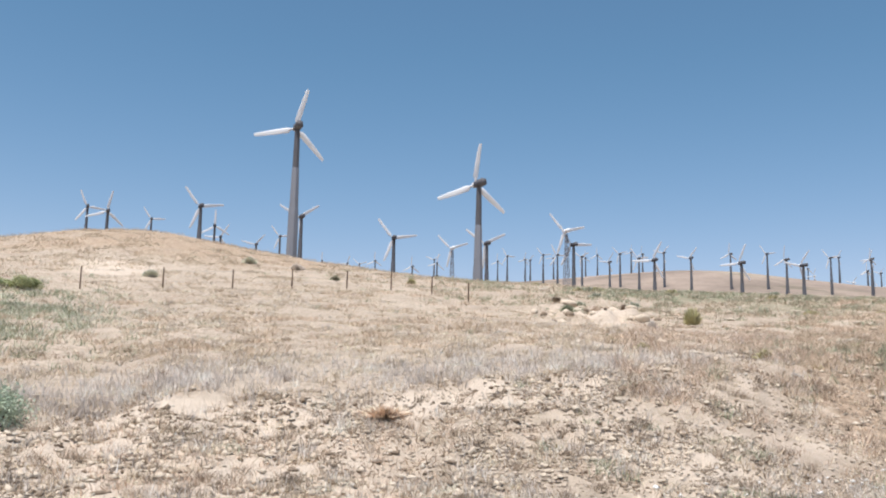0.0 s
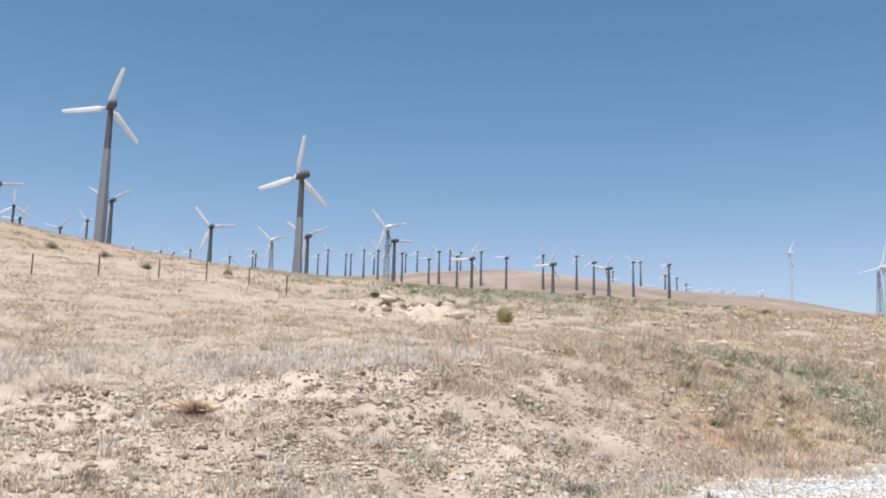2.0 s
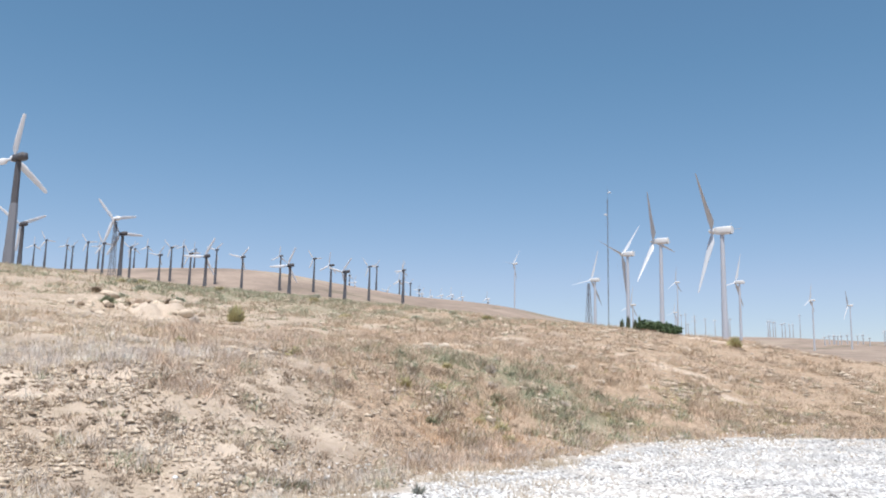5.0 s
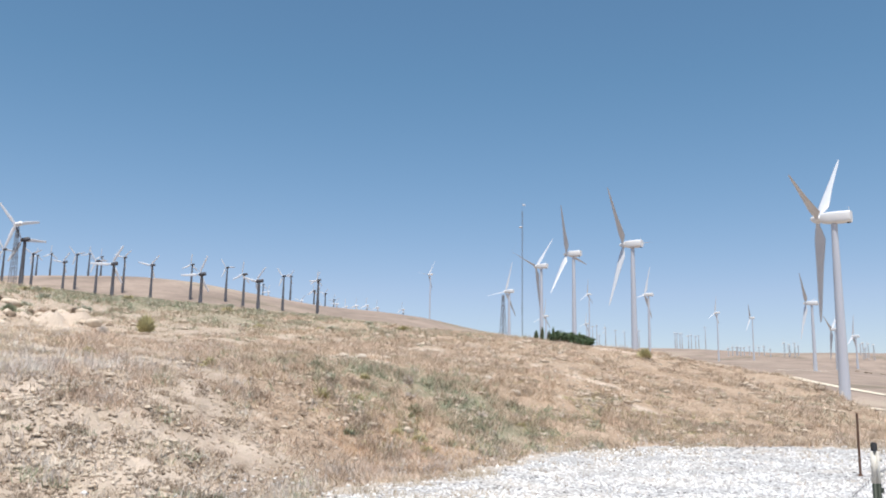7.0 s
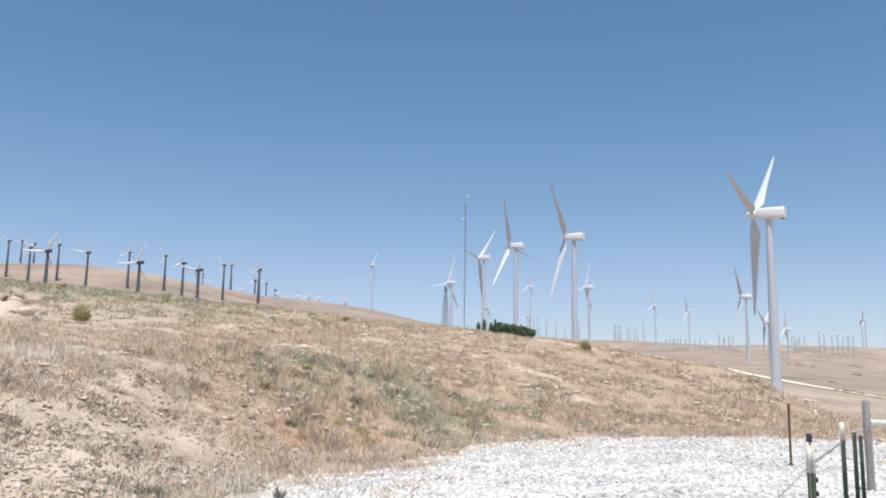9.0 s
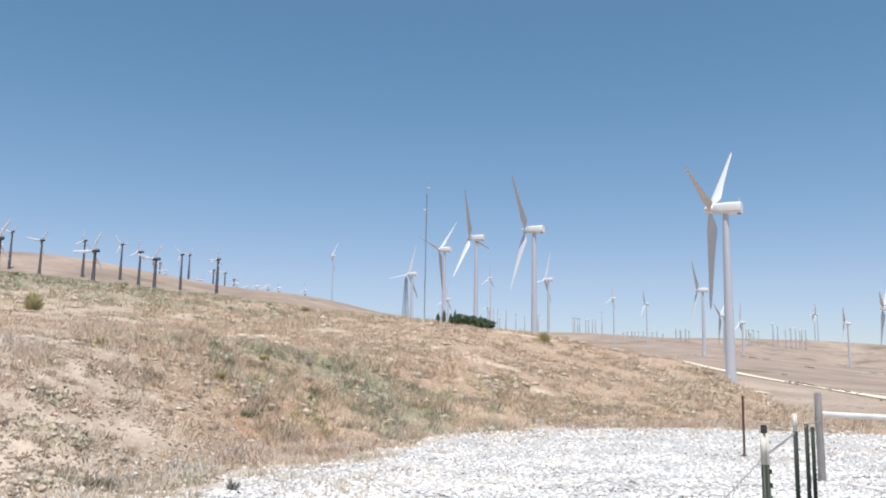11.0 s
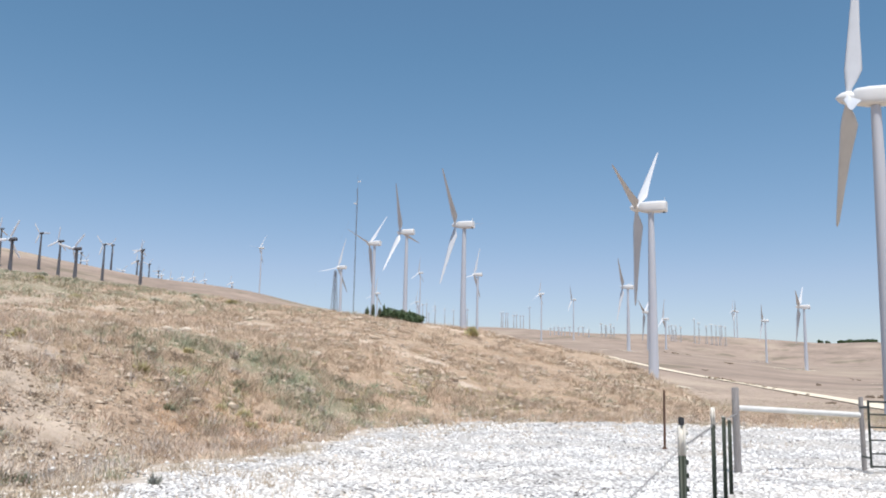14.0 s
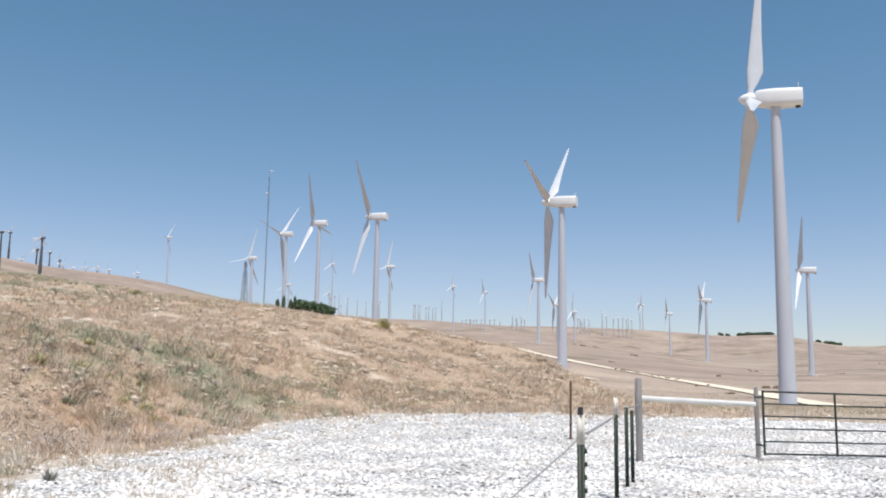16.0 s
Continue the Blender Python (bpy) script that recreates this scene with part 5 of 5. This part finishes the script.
stalks("weed_clumps", scatter(1100, -34, 34, 11, 30, lambda az, r: crumbled(az, r) * np.clip((soft_curve(az, LIP_R) + 0.3 - r) * 2, 0.1, 1) * (1 - pad_amount(az, r)) * 0.8, 22), 60, 0.13, 0.007, 0.8, M_DEADWEED, "round dark clumps of dead weed on the clay bank", 0.075)
stalks("dry_brush", scatter(5200, 12, 66, 17, 78, lambda az, r: crumbled(az, r) * (1 - pad_amount(az, r)) * np.clip(0.25 + 1.0 * fine_patch(az, r), 0, 1), 24), 50, 0.25, 0.008, 0.75, M_RUSTY, "low rust brown brush in rounded clumps over the slope", 0.17)
stalks("tan_brush", scatter(6500, 22, 66, 24, 80, lambda az, r: (1 - pad_amount(az, r)) * np.clip(0.25 + 1.1 * fine_patch(az + 25, r), 0, 1), 41), 46, 0.27, 0.009, 0.7, M_TANBRUSH, "low tan brush in rounded clumps over the slope", 0.15)
stalks("dark_brush", scatter(2400, 24, 62, 20, 78, lambda az, r: (1 - pad_amount(az, r)) * np.clip(0.1 + 1.0 * fine_patch(az + 10, r), 0, 1), 43), 44, 0.2, 0.009, 0.75, M_DEADWEED, "small dark dead bushes dotted over the slope", 0.13)
stones("clay_slabs", scatter(11000, 14, 64, 22, 78, lambda az, r: (1 - pad_amount(az, r)) * np.clip(0.15 + 1.2 * fine_patch(az, r), 0, 1), 25), 0.06, 0.24, M_CLAY, "flat pale lumps of clay showing between the brush", 0.3)
stalks("green_sprigs", scatter(3400, -14, 60, 12, 60, lambda az, r: crumbled(az, r) * (1 - pad_amount(az, r)) * np.clip(0.1 + 1.0 * fine_patch(az, r), 0, 1) * np.clip((az - 6) / 16, 0.04, 1), 23), 34, 0.16, 0.009, 0.7, M_SAGE, "scattered green sprigs among the dry grass", 0.11)
stones("gravel_stones", scatter(62000, 13, 84, 10.5, 36, lambda az, r: np.clip(pad_amount(az, r) + 0.6 * np.exp(-np.maximum(r - soft_curve(az, FOOT_R), 0) / 1.3) * np.clip((az - 13) / 4, 0, 1), 0, 1) * (1 - 0.75 * soiled_edge(az, r)) * np.clip(0.6 + 1.1 * fine_patch(az, r), 0.12, 1), 7), 0.022, 0.062, M_STONE, "crushed white stones on the gravel pad")
stones("gravel_stones", scatter(14000, 13, 150, 1.2, 10.5, lambda az, r: np.clip(pad_amount(az, r), 0, 1) * np.clip(r / 10, 0, 1) ** 1.2, 27), 0.022, 0.062, M_STONE, "crushed white stones on the gravel pad")
stones("dark_gravel", scatter(16000, 13, 84, 10.5, 36, lambda az, r: np.clip(pad_amount(az, r), 0, 1) * np.clip(0.45 - 0.9 * fine_patch(az, r), 0.1, 1), 38), 0.018, 0.046, M_STONE_DARK, "dark grey stones among the white gravel")
stones("edge_dirt", scatter(22000, 14, 60, 10.5, 34, lambda az, r: np.clip(pad_amount(az, r) * np.exp(-np.abs(soft_curve(az, FOOT_R) - r) / 3.2), 0, 1) * np.clip(0.4 + 1.3 * fine_patch(az, r), 0, 1), 39), 0.02, 0.06, M_CRUMB, "brown dirt clods in the gravel's edge", 0.4)
stones("clay_crumbs", scatter(24000, -6, 38, 11, 23, lambda az, r: (1 - pad_amount(az, r)) * np.clip(0.45 + 0.8 * fine_patch(az + 15, r), 0.05, 1), 44), 0.012, 0.05, M_CRUMB, "crumbled clay and grit at the foot of the slope", 0.6)
stones("pale_pebbles", scatter(9000, -34, 60, 11, 75, lambda az, r: 0.3 * (1 - pad_amount(az, r)), 8), 0.02, 0.07, M_ROCK, "pale pebbles strewn over the slope")

# low dark scrub dotted over the plain
def plain_scrub():
    rng_np = np.random.default_rng(91)
    centres, spread = [], []
    for _ in range(20):
        a, r = rng_np.uniform(50, 84), math.exp(rng_np.uniform(math.log(170), math.log(1000)))
        s = rng_np.uniform(0.3, 0.8) * (r / 250) ** 0.5
        for _ in range(rng_np.integers(2, 7)):
            x, y = r * math.sin(radians(a)) + rng_np.normal() * 2.2 * s, r * math.cos(radians(a)) + rng_np.normal() * 2.2 * s
            centres.append((x, y, at(x, y) + 0.35 * s))
            spread.append(s)
    for _ in range(46):
        f = rng_np.random()
        x, y = 329 - 46 * f + rng_np.normal() * 2.0, 178 - 48 * f + rng_np.normal() * 2.0
        s = rng_np.uniform(0.35, 0.8)
        centres.append((x, y, at(x, y) + 0.3 * s))
        spread.append(s)
    verts, faces = leaves(centres, spread, 13000, 0.25, rng_np, 0.6)
    tagged(sheet_mesh("plain_scrub", verts, faces, M_DEADWEED), "low dark dry scrub dotted over the plain", "scrub", kind="stuff")


plain_scrub()

# far trees on the plain's edge
def far_trees():
    rng_np = np.random.default_rng(77)
    centres, spread = [], []
    for a0, a1, count in ((67.7, 68.3, 7), (68.8, 70.8, 52), (73.2, 74.5, 26)):
        for _ in range(count):
            a = rng_np.uniform(a0, a1)
            r = rng_np.uniform(1640, 1700)
            x, y = r * math.sin(radians(a)), r * math.cos(radians(a))
            s = rng_np.uniform(1.8, 4.6)
            centres.append((x, y, at(x, y) + s * 0.6))
            spread.append(s)
    verts, faces = leaves(centres, spread, 14000, 1.1, rng_np, 0.7)
    ob = sheet_mesh("far_trees", verts, faces, M_JUNIPER)
    tagged(ob, "dark green trees along the far ridge", "trees", kind="stuff")


far_trees()
